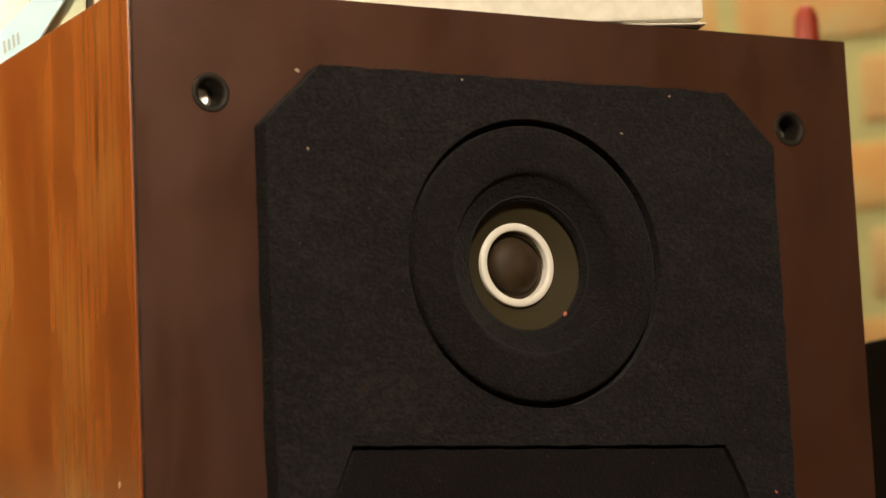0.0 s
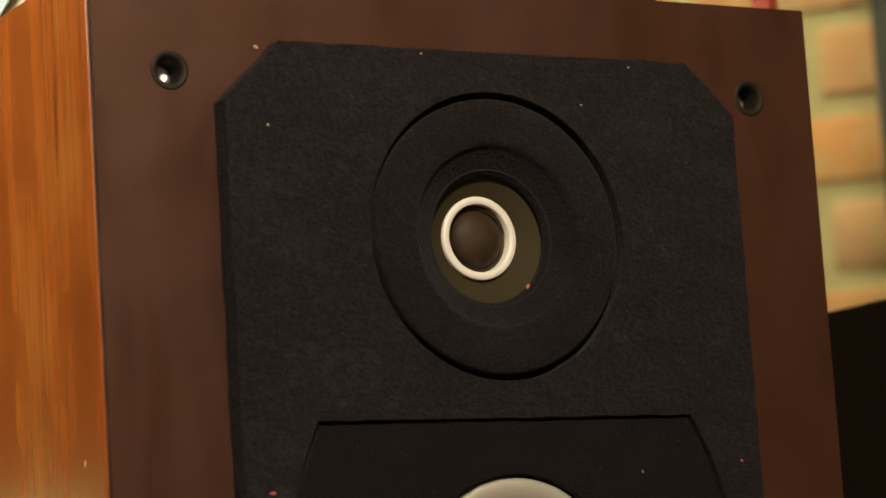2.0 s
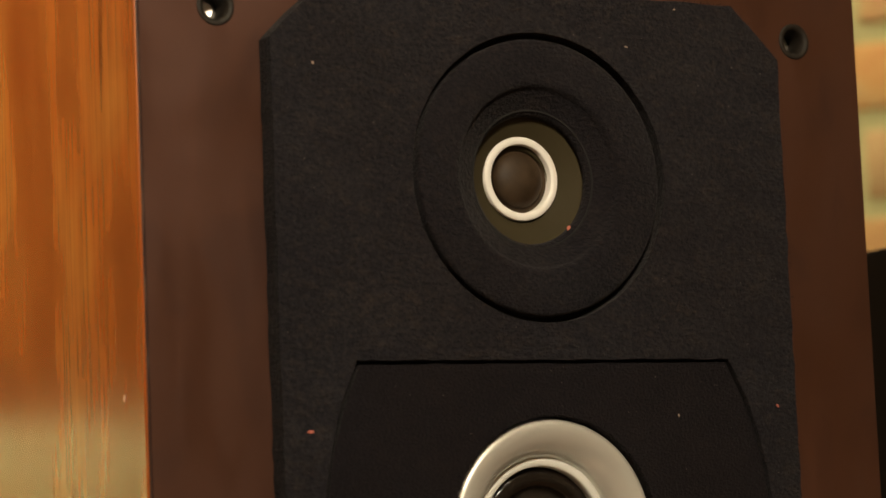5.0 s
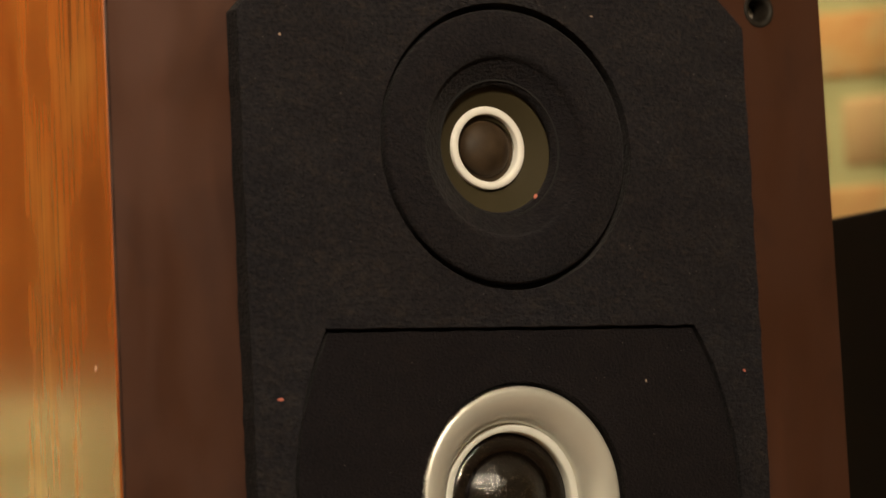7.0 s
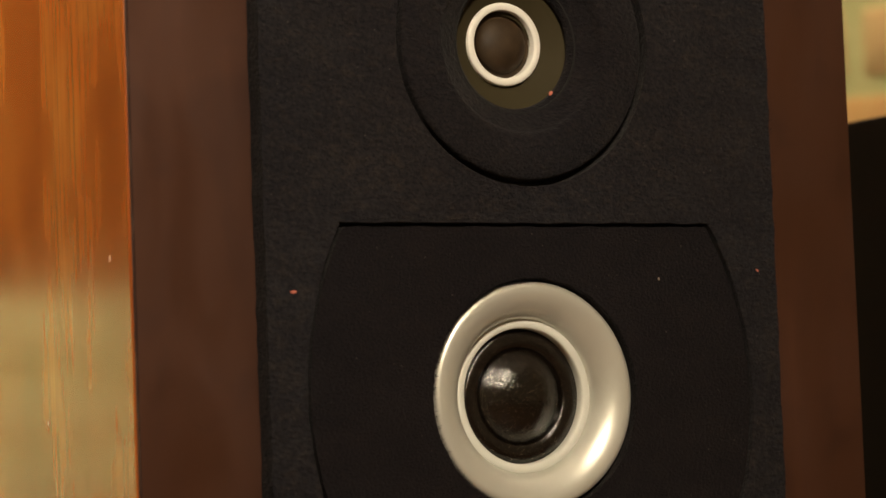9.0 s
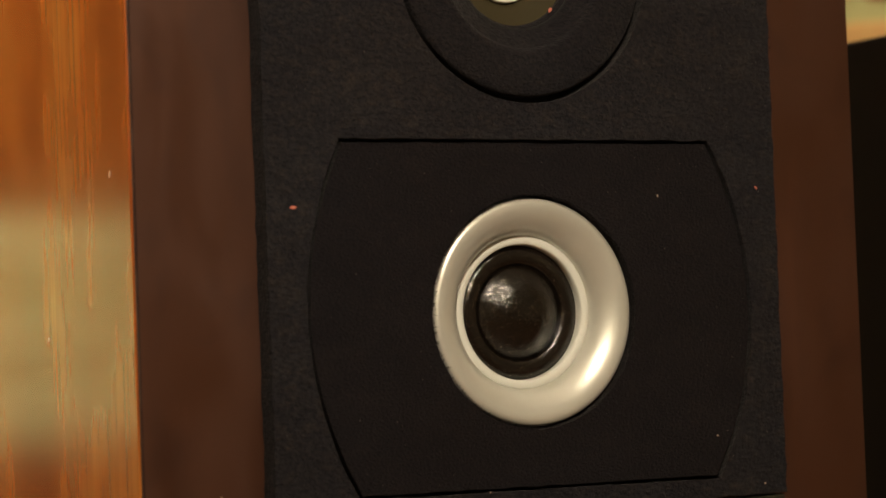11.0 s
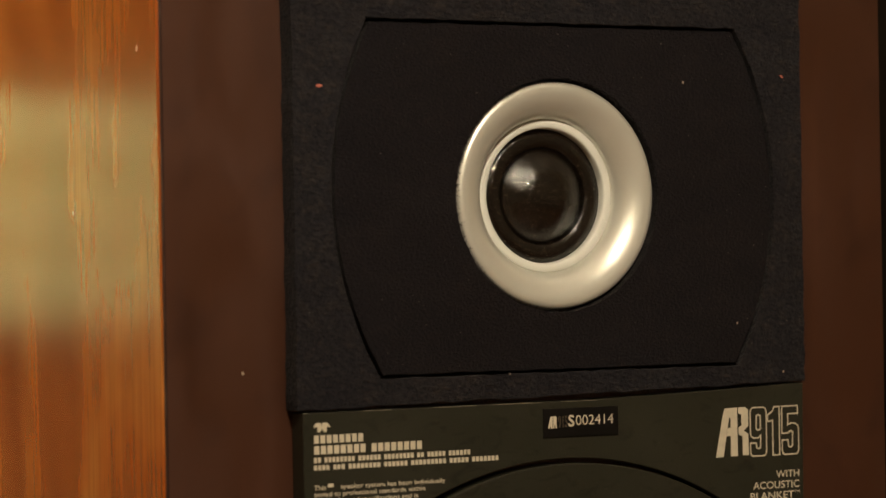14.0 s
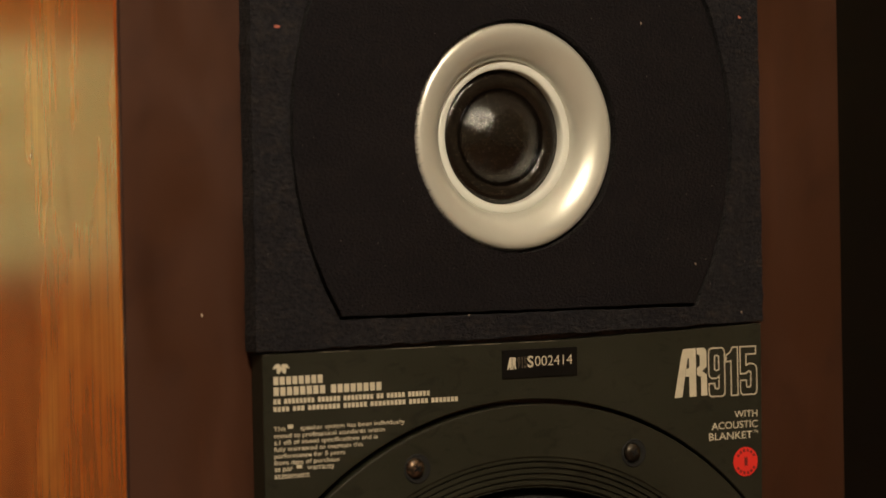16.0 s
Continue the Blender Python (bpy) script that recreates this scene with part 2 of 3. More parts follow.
OLIVE_MIRRORED = material("pale_olive_mirrored", ((0.42, 0.56, 0.27), (0.55, 0.67, 0.38)), scale=(8, 8, 20), rough=0.95, bump=0.4, fine=300)
CHEST_WOOD = material("red_brown_chest_wood", ((0.10, 0.036, 0.015), (0.16, 0.066, 0.030)), scale=(3, 30, 30), rough=0.5, bump=0.05)
BRASS = material("aged_brass", ((0.35, 0.24, 0.09), (0.45, 0.32, 0.13)), rough=0.35, metal=1.0)


# ---- building helpers ----
def part(name, bm, mat, parent=None, label="", kind="", smooth=False):
    """One mesh object, built in world coordinates, under a thing or a part."""
    me = bpy.data.meshes.new(name)
    if smooth:
        for f in bm.faces:
            f.smooth = True
    bm.to_mesh(me)
    bm.free()
    me.materials.append(mat)
    ob = new(name, me)
    if parent:
        ob.parent = parent
        if parent.type == "EMPTY":
            ob.matrix_parent_inverse = parent.matrix_basis.inverted()
    return tagged(ob, label=label, kind=kind)


def thing(name, at, label, category, group="", kind=""):
    ob = new(name)
    ob.empty_display_size = 0.02
    ob.matrix_basis = Matrix.Translation(at) if not isinstance(at, Matrix) else at
    return tagged(ob, label, category, group, kind)


def box(x0, x1, y0, y1, z0, z1, bevel=0.0, seg=2, m=None):
    bm = bmesh.new()
    bmesh.ops.create_cube(bm, size=1)
    for v in bm.verts:
        v.co = Vector((x0 + (v.co.x + 0.5) * (x1 - x0), y0 + (v.co.y + 0.5) * (y1 - y0), z0 + (v.co.z + 0.5) * (z1 - z0)))
    if bevel:
        bmesh.ops.bevel(bm, geom=bm.edges[:], offset=bevel, segments=seg, profile=0.6, affect="EDGES")
    if m:
        bmesh.ops.transform(bm, matrix=m, verts=bm.verts)
    return bm


def lathe(profile, cx, cz, seg=96, close=False):
    """Turns (radius, y) rows about the axis along y through (cx, cz)."""
    bm = bmesh.new()
    rings = []
    for r, y in profile:
        if r < 1e-6:
            rings.append([bm.verts.new((cx, y, cz))] * seg)
        else:
            rings.append([bm.verts.new((cx + r * math.cos(a), y, cz + r * math.sin(a))) for a in (2 * math.pi * k / seg for k in range(seg))])
    pairs = list(zip(rings, rings[1:])) + ([(rings[-1], rings[0])] if close else [])
    for a, b in pairs:
        for k in range(seg):
            j = (k + 1) % seg
            vs = list(dict.fromkeys((a[k], a[j], b[j], b[k])))
            if len(vs) > 2:
                bm.faces.new(vs)
    bmesh.ops.recalc_face_normals(bm, faces=bm.faces)
    return bm


def sheet(outer, holes, y_front, y_back):
    """A slab in the xz plane with holes, from outlines of (x, z)."""
    bm = bmesh.new()
    edges = []
    for loop in [outer, *holes]:
        vs = [bm.verts.new((x, y_front, z)) for x, z in loop]
        edges += [bm.edges.new((a, b)) for a, b in zip(vs, vs[1:] + vs[:1])]
    bmesh.ops.triangle_fill(bm, use_beauty=True, use_dissolve=False, edges=edges, normal=(0, -1, 0))
    out = bmesh.ops.extrude_face_region(bm, geom=bm.faces[:])
    bmesh.ops.translate(bm, vec=(0, y_back - y_front, 0), verts=[v for v in out["geom"] if isinstance(v, bmesh.types.BMVert)])
    bmesh.ops.recalc_face_normals(bm, faces=bm.faces)
    return bm


def soften(ob, width, seg=2):
    mod = ob.modifiers.new("worn_edges", "BEVEL")
    mod.width, mod.segments, mod.limit_method, mod.angle_limit = width, seg, "ANGLE", radians(50)
    return ob


def ring_points(cx, cz, r, seg=96, rough=0.0):
    return [(cx + (r + random.uniform(-rough, rough)) * math.cos(2 * math.pi * k / seg), cz + (r + random.uniform(-rough, rough)) * math.sin(2 * math.pi * k / seg)) for k in range(seg)]


def letters(text, x0, x1, z0, z1, y, mat, parent, name, label="", outline=0.0, shear=0.0, bold=0.0):
    """Lettering in the built-in font, fitted to the given box on the plane y, facing -y."""
    cu = bpy.data.curves.new(name, "FONT")
    cu.body = text
    cu.size, cu.shear, cu.offset = 1.0, shear, bold
    if outline:
        cu.fill_mode, cu.bevel_depth, cu.bevel_resolution = "NONE", outline, 0
    tmp = new("type", cu)
    me = bpy.data.meshes.new_from_object(tmp.evaluated_get(bpy.context.evaluated_depsgraph_get()))
    bpy.data.objects.remove(tmp)
    co = np.empty(len(me.vertices) * 3)
    me.vertices.foreach_get("co", co)
    co = co.reshape(-1, 3)
    lo, hi = co.min(0), co.max(0)
    out = np.stack([x0 + (co[:, 0] - lo[0]) / (hi[0] - lo[0]) * (x1 - x0), np.full(len(co), y) - (co[:, 2] - lo[2]) * 0.00002,
                    z0 + (co[:, 1] - lo[1]) / (hi[1] - lo[1]) * (z1 - z0)], 1)
    me.vertices.foreach_set("co", out.ravel())
    me.name = name
    me.materials.clear()
    me.materials.append(mat)
    ob = new(name, me)
    ob.parent = parent
    return tagged(ob, label=label)


def polys(outlines, y, mat, parent, name, label=""):
    """Flat printed shapes on the plane y."""
    bm = bmesh.new()
    for o in outlines:
        bm.faces.new([bm.verts.new((x, y, z)) for x, z in o])
    bmesh.ops.recalc_face_normals(bm, faces=bm.faces)
    return part(name, bm, mat, parent, label)


# ---- the room ----
WALL_P, WALL_U, WALL_N = Vector((1.14, 0.99, 0)), Vector((0.682, -0.731, 0)), Vector((-0.731, -0.682, 0))
ROOM = Matrix((( WALL_U.x, -WALL_N.x, 0, WALL_P.x), (WALL_U.y, -WALL_N.y, 0, WALL_P.y), (0, 0, 1, 0), (0, 0, 0, 1)))
tagged(part("floor", box(-5.1, 3.3, -4.6, 0.15, -0.1, 0, m=ROOM), BOARDS), "brown wooden board floor under the furniture", "floor", kind="structure")
tagged(part("ceiling", box(-5.1, 3.3, -4.6, 0.15, 2.5, 2.6, m=ROOM), CEILING), "plain white painted ceiling", "ceiling", kind="structure")
wall_brick = tagged(part("wall_north", box(-5.1, 3.3, 0.0016, 0.15, 0, 2.5, m=ROOM), MORTAR), "old brick wall with wide yellowish mortar joints", "wall", kind="structure")
tagged(part("wall_south", box(-5.1, 3.3, -4.6, -4.5, 0, 2.5, m=ROOM), PLASTER), "plain warm plastered wall", "wall", kind="structure")
tagged(part("wall_west", box(-5.1, -5.0, -4.5, 0.0, 0, 2.5, m=ROOM), PLASTER), "plain warm plastered wall", "wall", kind="structure")
tagged(part("wall_east", box(3.2, 3.3, -4.5, 0.0, 0, 2.5, m=ROOM), PLASTER), "plain warm plastered wall", "wall", kind="structure")

# ---- lamps ----
def globe_lamp(at, watts, radius, label, shaded=False):
    x, y, z = at
    lamp = thing("unseen_lamp", (x, y, 2.5), label, "lamp")
    part("ceiling_rose", box(x - 0.04, x + 0.04, y - 0.04, y + 0.04, 2.47, 2.5, 0.008), BRASS, lamp)
    part("cord", box(x - 0.003, x + 0.003, y - 0.003, y + 0.003, z + radius + 0.03, 2.47), RUBBER, lamp)
    part("socket", box(x - 0.02, x + 0.02, y - 0.02, y + 0.02, z + radius - 0.005, z + radius + 0.04, 0.006), BRASS, lamp)
    bm = bmesh.new()
    bmesh.ops.create_uvsphere(bm, u_segments=32, v_segments=16, radius=radius, matrix=Matrix.Translation(at))
    globe_mat = glow_material("globe_glow", WARM, watts / (4 * math.pi * radius * radius * math.pi))
    part("globe", bm, globe_mat, lamp, "glowing warm glass globe", smooth=True)
    if shaded:
        # unseen shade, added to keep the side lamp's light off the brick wall
        rows = [(0.115, -0.022), (0.112, 0.0), (0.085, radius + 0.02), (0.024, radius + 0.045), (0.022, radius + 0.047), (0.087, radius + 0.024), (0.115, 0.002), (0.118, -0.022)]
        light_cutoff = lathe(rows, 0, 0, 48, close=True)
        bmesh.ops.transform(light_cutoff, matrix=Matrix.Translation(at) @ Matrix.Rotation(radians(90), 4, "X"), verts=light_cutoff.verts)
        part("light_cutoff", light_cutoff, GREEN_PAINT, lamp, "unseen dark shade added to keep light off the brick wall", smooth=True)


for at, watts, radius, words in LAMPS:
    globe_lamp(at, watts, radius, words, shaded=at[1] > 0 and at[0] < 0)

# ---- the loudspeaker ----
W, H, D, F = 0.365, 0.72, 0.32, -0.0113
CX = W / 2
speaker = thing("loudspeaker", (CX, D / 2, 0), "large wood-veneered floor loudspeaker with its grille removed", "loudspeaker")
T = 0.018
part("side_panel", box(0, T, 0.0016, D, 0, H, 0.0012), VENEER, speaker, "glossy orange-brown veneered side")
part("side_panel", box(W - T, W, 0.0016, D, 0, H, 0.0012), VENEER, speaker, "glossy orange-brown veneered side")
part("top_panel", box(T, W - T, 0.0016, D, H - T, H - 0.0004, 0.0008), VENEER, speaker, "veneered top")
part("bottom_panel", box(T, W - T, 0.0016, D, 0.0004, T, 0.0008), VENEER, speaker)
part("back_panel", box(T, W - T, D - 0.02, D - 0.003, T, H - T), BLACK_BOX, speaker)

HOLES = [(0.0356, 0.6755), (0.3294, 0.6757)]
baffle = part("front_baffle", sheet([(0.0012, 0.0006), (W - 0.0004, 0.0006), (W - 0.0004, H - 0.0004), (0.0012, H - 0.0004)],
                                    [ring_points(x, z, 0.0082, 40) for x, z in HOLES] + [ring_points(CX, 0.6070, 0.036, 64), ring_points(CX, 0.452, 0.0485, 64), ring_points(CX, 0.1777, 0.140, 64)],
                                    0.0, 0.016), BAFFLE, speaker, "brown semi-gloss front baffle with scuffs")
for x, z in HOLES:
    g = part("grommet", lathe([(0.0085, 0.0004), (0.0084, -0.0003), (0.0080, -0.0006), (0.0068, -0.0006), (0.0057, 0.0003), (0.0052, 0.003), (0.0051, 0.016)], x, z, 48), GROMMET, speaker, "dark rubber grille socket", smooth=True)
    part("socket_back", lathe([(0.0053, 0.0120), (0.0036, 0.0112), (0.0016, 0.0121), (0.0, 0.0123)], x, z, 32), STEEL, g, "bright metal socket bottom")

part("edge_wear_glint", box(0.0007, 0.0014, -0.0003, 0.0015, 0.004, H - 0.002), WORN, speaker, "pale worn edge")

# acoustic foam sheet, in three pieces with cut lines between them
TW_Z, TW_R, MID_Z = 0.6065, 0.0624, 0.452


def arc(p, q, bulge, n=24):
    """Points of a circular arc from p to q that bows out by bulge to the left of the way."""
    p, q = Vector(p), Vector(q)
    mid, half = (p + q) / 2, (q - p).length / 2
    r = (half * half + bulge * bulge) / (2 * abs(bulge))
    side = Vector((-(q - p).y, (q - p).x)).normalized() * (1 if bulge > 0 else -1)
    c = mid - side * (r - abs(bulge))
    a0 = math.atan2(p.y - c.y, p.x - c.x)
    da = (math.atan2(q.y - c.y, q.x - c.x) - a0 + math.pi) % (2 * math.pi) - math.pi
    return [(c.x + r * math.cos(a0 + da * k / n), c.y + r * math.sin(a0 + da * k / n)) for k in range(n)]


def insert_outline(g):
    """The barrel-shaped insert round the dome, drawn in by g metres."""
    tl, bl, br, tr = (0.0900 + g, 0.5265 - g), (0.0941 + g, 0.3755 + g), (0.2745 - g, 0.3750 + g), (0.2745 - g, 0.5265 - g)
    loop = arc(tl, bl, -0.0195) + [bl] + arc(br, tr, -0.0205) + [tr]
    out = []
    for (xa, za), (xb, zb) in zip(loop, loop[1:] + loop[:1]):
        n = max(1, int(math.hypot(xb - xa, zb - za) / 0.004))
        for k in range(n):
            out.append((xa + (xb - xa) * k / n + random.uniform(-0.0003, 0.0003), za + (zb - za) * k / n + random.uniform(-0.0003, 0.0003)))
    return out


FOAM_EDGE = [(0.0545, 0.3630), (0.0545, 0.6617), (0.0810, 0.6878), (0.2868, 0.6880), (0.3113, 0.6640), (0.3113, 0.3662)]
ragged = []
for (xa, za), (xb, zb) in zip(FOAM_EDGE, FOAM_EDGE[1:] + FOAM_EDGE[:1]):
    n = max(2, int(math.hypot(xb - xa, zb - za) / 0.006))
    for k in range(n):
        j = 0.00045 if k else 0.0
        ragged.append((xa + (xb - xa) * k / n + random.uniform(-j, j), za + (zb - za) * k / n + random.uniform(-j, j)))
foam = part("acoustic_foam", sheet(ragged, [ring_points(CX, TW_Z, TW_R + 0.0010, 96, 0.00015), insert_outline(-0.0005)], F, -0.0004), FOAM, speaker, "black felt-like acoustic foam sheet with frayed edges")
soften(foam, 0.0022, 3)
part("foam_backing", sheet([(0.058, 0.370), (0.308, 0.370), (0.308, 0.655), (0.275, 0.684), (0.092, 0.684), (0.058, 0.655)],
                           [ring_points(CX, TW_Z, 0.0300, 64), ring_points(CX, MID_Z, 0.0490, 64)], -0.0036, -0.0006), BLACK, foam)
insert = part("foam_insert", sheet(insert_outline(0.0010), [ring_points(CX, MID_Z, 0.0512, 128, 0.0003)], F + 0.0006, -0.0040), FOAM_INSERT, foam, "barrel-shaped black foam insert")
soften(insert, 0.0020, 3)
part("foam_ring", lathe([(0.0608, -0.0038), (0.0607, F + 0.0020), (0.0602, F + 0.0009), (0.0590, F + 0.0002), (0.0430, F + 0.0004), (0.0412, F + 0.0007), (0.0400, F + 0.0016), (0.0394, F + 0.0030), (0.0384, F + 0.0044), (0.0305, F + 0.0078), (0.0285, F + 0.0096), (0.0280, F + 0.0120), (0.0290, 0.0015)], CX, TW_Z, 128),
     FOAM_WOVEN, foam, "dished pimpled foam ring", smooth=True)

# loose fibres along the cut edges of the foam
fuzz = bmesh.new()


def fibre(x, z, dx, dz, y):
    """One short stray fibre, a thin bent blade."""
    length, wide = random.choice((0.0006, 0.0009, 0.0012, 0.0021)) * random.uniform(0.8, 1.2), random.uniform(0.00007, 0.00015)
    turn = random.uniform(-0.9, 0.9)
    c, s_ = math.cos(turn), math.sin(turn)
    ux, uz = dx * c - dz * s_, dx * s_ + dz * c
    lift = random.uniform(-0.0006, 0.0002)
    a = fuzz.verts.new((x - uz * wide, y, z + ux * wide))
    b = fuzz.verts.new((x + uz * wide, y, z - ux * wide))
    m1 = fuzz.verts.new((x + ux * length * 0.6 + uz * wide * 0.6, y + lift * 0.5, z + uz * length * 0.6 - ux * wide * 0.6))
    m0 = fuzz.verts.new((x + ux * length * 0.6 - uz * wide * 0.6, y + lift * 0.5, z + uz * length * 0.6 + ux * wide * 0.6))
    tip = fuzz.verts.new((x + ux * length, y + lift, z + uz * length))
    fuzz.faces.new((a, b, m1, m0))
    fuzz.faces.new((m0, m1, tip))


for (xa, za), (xb, zb) in zip(FOAM_EDGE, FOAM_EDGE[1:] + FOAM_EDGE[:1]):
    n = int(math.hypot(xb - xa, zb - za) / 0.0005)
    ex, ez = (xb - xa) / (n * 0.0005), (zb - za) / (n * 0.0005)
    for k in range(n):
        q = random.random()
        fibre(xa + (xb - xa) * (k + q) / n, za + (zb - za) * (k + q) / n, -ez, ex, F + random.uniform(0.0008, 0.004))
for k in range(700):
    a = random.uniform(0, 2 * math.pi)
    fibre(CX + 0.0510 * math.cos(a), MID_Z + 0.0510 * math.sin(a), -math.cos(a), -math.sin(a), F + random.uniform(0.0006, 0.0014))
part("foam_fuzz", fuzz, FOAM, foam, kind="stuff")

# fine dust on the foam
dust = bmesh.new()
for k in range(260):
    x, z = random.uniform(0.058, 0.308), random.uniform(0.37, 0.684)
    if math.hypot(x - CX, z - TW_Z) < 0.064 or math.hypot(x - CX, z - MID_Z) < 0.054 or z - 0.655 > min(x - 0.055, 0.311 - x):
        continue
    size, turn = random.choice((0.00012, 0.00014, 0.00018, 0.00026)), random.uniform(0, 6.28)
    c, s_ = math.cos(turn) * size, math.sin(turn) * size
    dust.faces.new([dust.verts.new((x + u * c - v * s_, F - 0.0001, z + u * s_ + v * c)) for u, v in ((-1.6, 0), (0, -0.8), (1.6, 0), (0, 0.8))])
part("dust", dust, DUST, foam, kind="stuff")

# tweeter
tweeter = part("tweeter", lathe([(0.0345, 0.0022), (0.0290, 0.0016), (0.0275, 0.0020), (0.0190, 0.0078), (0.0150, 0.0098)], CX, TW_Z, 96), GREY_FLARE, speaker, "grey-olive flared tweeter plate", smooth=True)
part("ring", lathe([(0.0187, 0.0086), (0.0186, 0.0066), (0.0183, 0.0062), (0.0155, 0.0062), (0.0152, 0.0066), (0.0150, 0.0110)], CX, TW_Z + 0.0016, 96), CREAM, tweeter, "off-white trim ring", smooth=True)
part("dome", lathe([(0.0152, 0.0105), (0.0138, 0.0112), (0.0126, 0.0104)] + [(0.0126 * math.cos(a), 0.0104 - 0.0062 * math.sin(a)) for a in (math.pi / 2 * k / 12 for k in range(13))], CX, TW_Z + 0.0016, 64), DOME_SOFT, tweeter, "dark brown soft dome", smooth=True)

# midrange dome with its silver flare
mid = part("midrange", lathe([(r, y + 0.0022) for r, y in [(0.0470, 0.0040), (0.0490, 0.0010), (0.0500, -0.0035), (0.0501, -0.0070), (0.0497, -0.0098), (0.0488, -0.0111), (0.0470, -0.0115), (0.0448, -0.0112), (0.0424, -0.0105), (0.0402, -0.0093), (0.0380, -0.0078), (0.0359, -0.0056), (0.0345, -0.0034), (0.0336, -0.0010), (0.0333, 0.0012)]],
                             CX, MID_Z, 160), SILVER, speaker, "satin silver flared ring", smooth=True)
part("inner_ring", lathe([(r, y + 0.0022) for r, y in [(0.0337, 0.0024), (0.0337, -0.0008), (0.0334, -0.0013), (0.0303, -0.0012), (0.0299, -0.0008), (0.0297, 0.0010), (0.0297, 0.0070)]], CX, MID_Z, 128), SILVER_PALE, mid, "narrow raised silver lip", smooth=True)
part("surround", lathe([(r, y + 0.0022) for r, y in [(0.0298, 0.0036), (0.0293, 0.0026)] + [(0.0249 + 0.0038 * math.cos(b), 0.0026 - 0.0016 * math.sin(b)) for b in (math.pi * k / 12 for k in range(13))] + [(0.0207, 0.0030)]], CX, MID_Z, 128), DOME_GLOSS, mid, "tacky black surround", smooth=True)
part("dome", lathe([(r, y + 0.0022) for r, y in [(0.0208, 0.0030)] + [(0.0290 * math.sin(a), 0.0026 - 0.0290 * (math.cos(a) - math.cos(0.785))) for a in (0.785 * (20 - k) / 20 for k in range(21))]], CX, MID_Z, 128), DOME_GLOSS, mid, "glossy black doped dome with glittering facets", smooth=True)

# tiny mirror facets, added to break the dome's highlight into glitter
flecks = bmesh.new()
for k in range(1500):
    r, a = 0.029 * math.sqrt(random.random()), random.uniform(0, 2 * math.pi)
    if r < 0.0203:
        tilt = math.asin(r / 0.0290)
        y = 0.0048 - 0.0290 * (math.cos(tilt) - math.cos(0.785)) - 0.00004
    elif 0.0213 < r < 0.0285:
        tilt = math.asin(max(-0.8, min(0.8, 0.7 * (r - 0.0249) / 0.0038)))
        y = 0.0048 - 0.0016 * math.sqrt(1 - ((r - 0.0249) / 0.0038) ** 2) - 0.00006
    else:
        continue
    n = (Vector((math.sin(tilt) * math.cos(a), -math.cos(tilt), math.sin(tilt) * math.sin(a))) + Vector((random.gauss(0, 0.12), 0, random.gauss(0, 0.12)))).normalized()
    e = n.orthogonal().normalized()
    size, spin = random.uniform(0.00006, 0.00017), random.uniform(0, 6.28)
    e = Matrix.Rotation(spin, 3, n) @ e
    f = n.cross(e)
    c = Vector((CX + r * math.cos(a), y, MID_Z + r * math.sin(a)))
    flecks.faces.new([flecks.verts.new(c + e * size), flecks.verts.new(c + f * size * 0.8), flecks.verts.new(c - e * size), flecks.verts.new(c - f * size * 0.8)])
part("glint_facets", flecks, FLECK, mid, kind="stuff")

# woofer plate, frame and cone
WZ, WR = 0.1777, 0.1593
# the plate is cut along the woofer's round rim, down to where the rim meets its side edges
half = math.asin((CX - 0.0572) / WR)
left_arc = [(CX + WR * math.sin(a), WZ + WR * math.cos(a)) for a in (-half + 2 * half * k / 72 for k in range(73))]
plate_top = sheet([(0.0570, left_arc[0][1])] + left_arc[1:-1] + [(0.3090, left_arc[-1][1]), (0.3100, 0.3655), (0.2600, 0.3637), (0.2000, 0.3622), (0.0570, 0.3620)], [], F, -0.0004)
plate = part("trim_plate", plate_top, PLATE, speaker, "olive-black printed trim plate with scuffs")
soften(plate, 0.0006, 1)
woofer = part("woofer", sheet(ring_points(CX + 0.0013, WZ, 0.1571, 160), [ring_points(CX, WZ, 0.1338, 128)], F - 0.0002, -0.0020), PLATE, speaker, "large woofer with an olive-black flange")
soften(woofer, 0.0006)
part("gasket", lathe([(0.1340, -0.0109)] + [(0.1340 - 0.0026 * k - dr, -0.0109 + dy) for k in range(5) for dr, dy in ((0.0, 0.0), (0.0018, 0.0), (0.0019, 0.0012), (0.0026, 0.0012))] + [(0.1205, -0.0100), (0.1200, 0.0000)], CX, WZ, 160), PLATE, woofer, "ridged gasket ring")
part("surround", lathe([(0.1202, 0.0010), (0.1180, -0.0010)] + [(0.109 + 0.009 * math.cos(a), -0.001 - 0.008 * math.sin(a)) for a in (math.pi * k / 12 for k in range(13))], CX, WZ, 128), RUBBER, woofer, "black half-roll surround", smooth=True)
part("cone", lathe([(0.1002, -0.0008), (0.0700, 0.022), (0.0420, 0.045)], CX, WZ, 96), BLACK, woofer, "black paper cone", smooth=True)
part("dust_cap", lathe([(0.0430, 0.045)] + [(0.043 * math.cos(a), 0.045 - 0.014 * math.sin(a)) for a in (math.pi / 2 * k / 8 for k in range(9))], CX, WZ, 64), BLACK, woofer, smooth=True)
part("frame_back", lathe([(0.1592, -0.0006), (0.1592, 0.002), (0.1380, 0.004), (0.1360, 0.07), (0.0, 0.075)], CX, WZ, 96), BLACK, woofer)
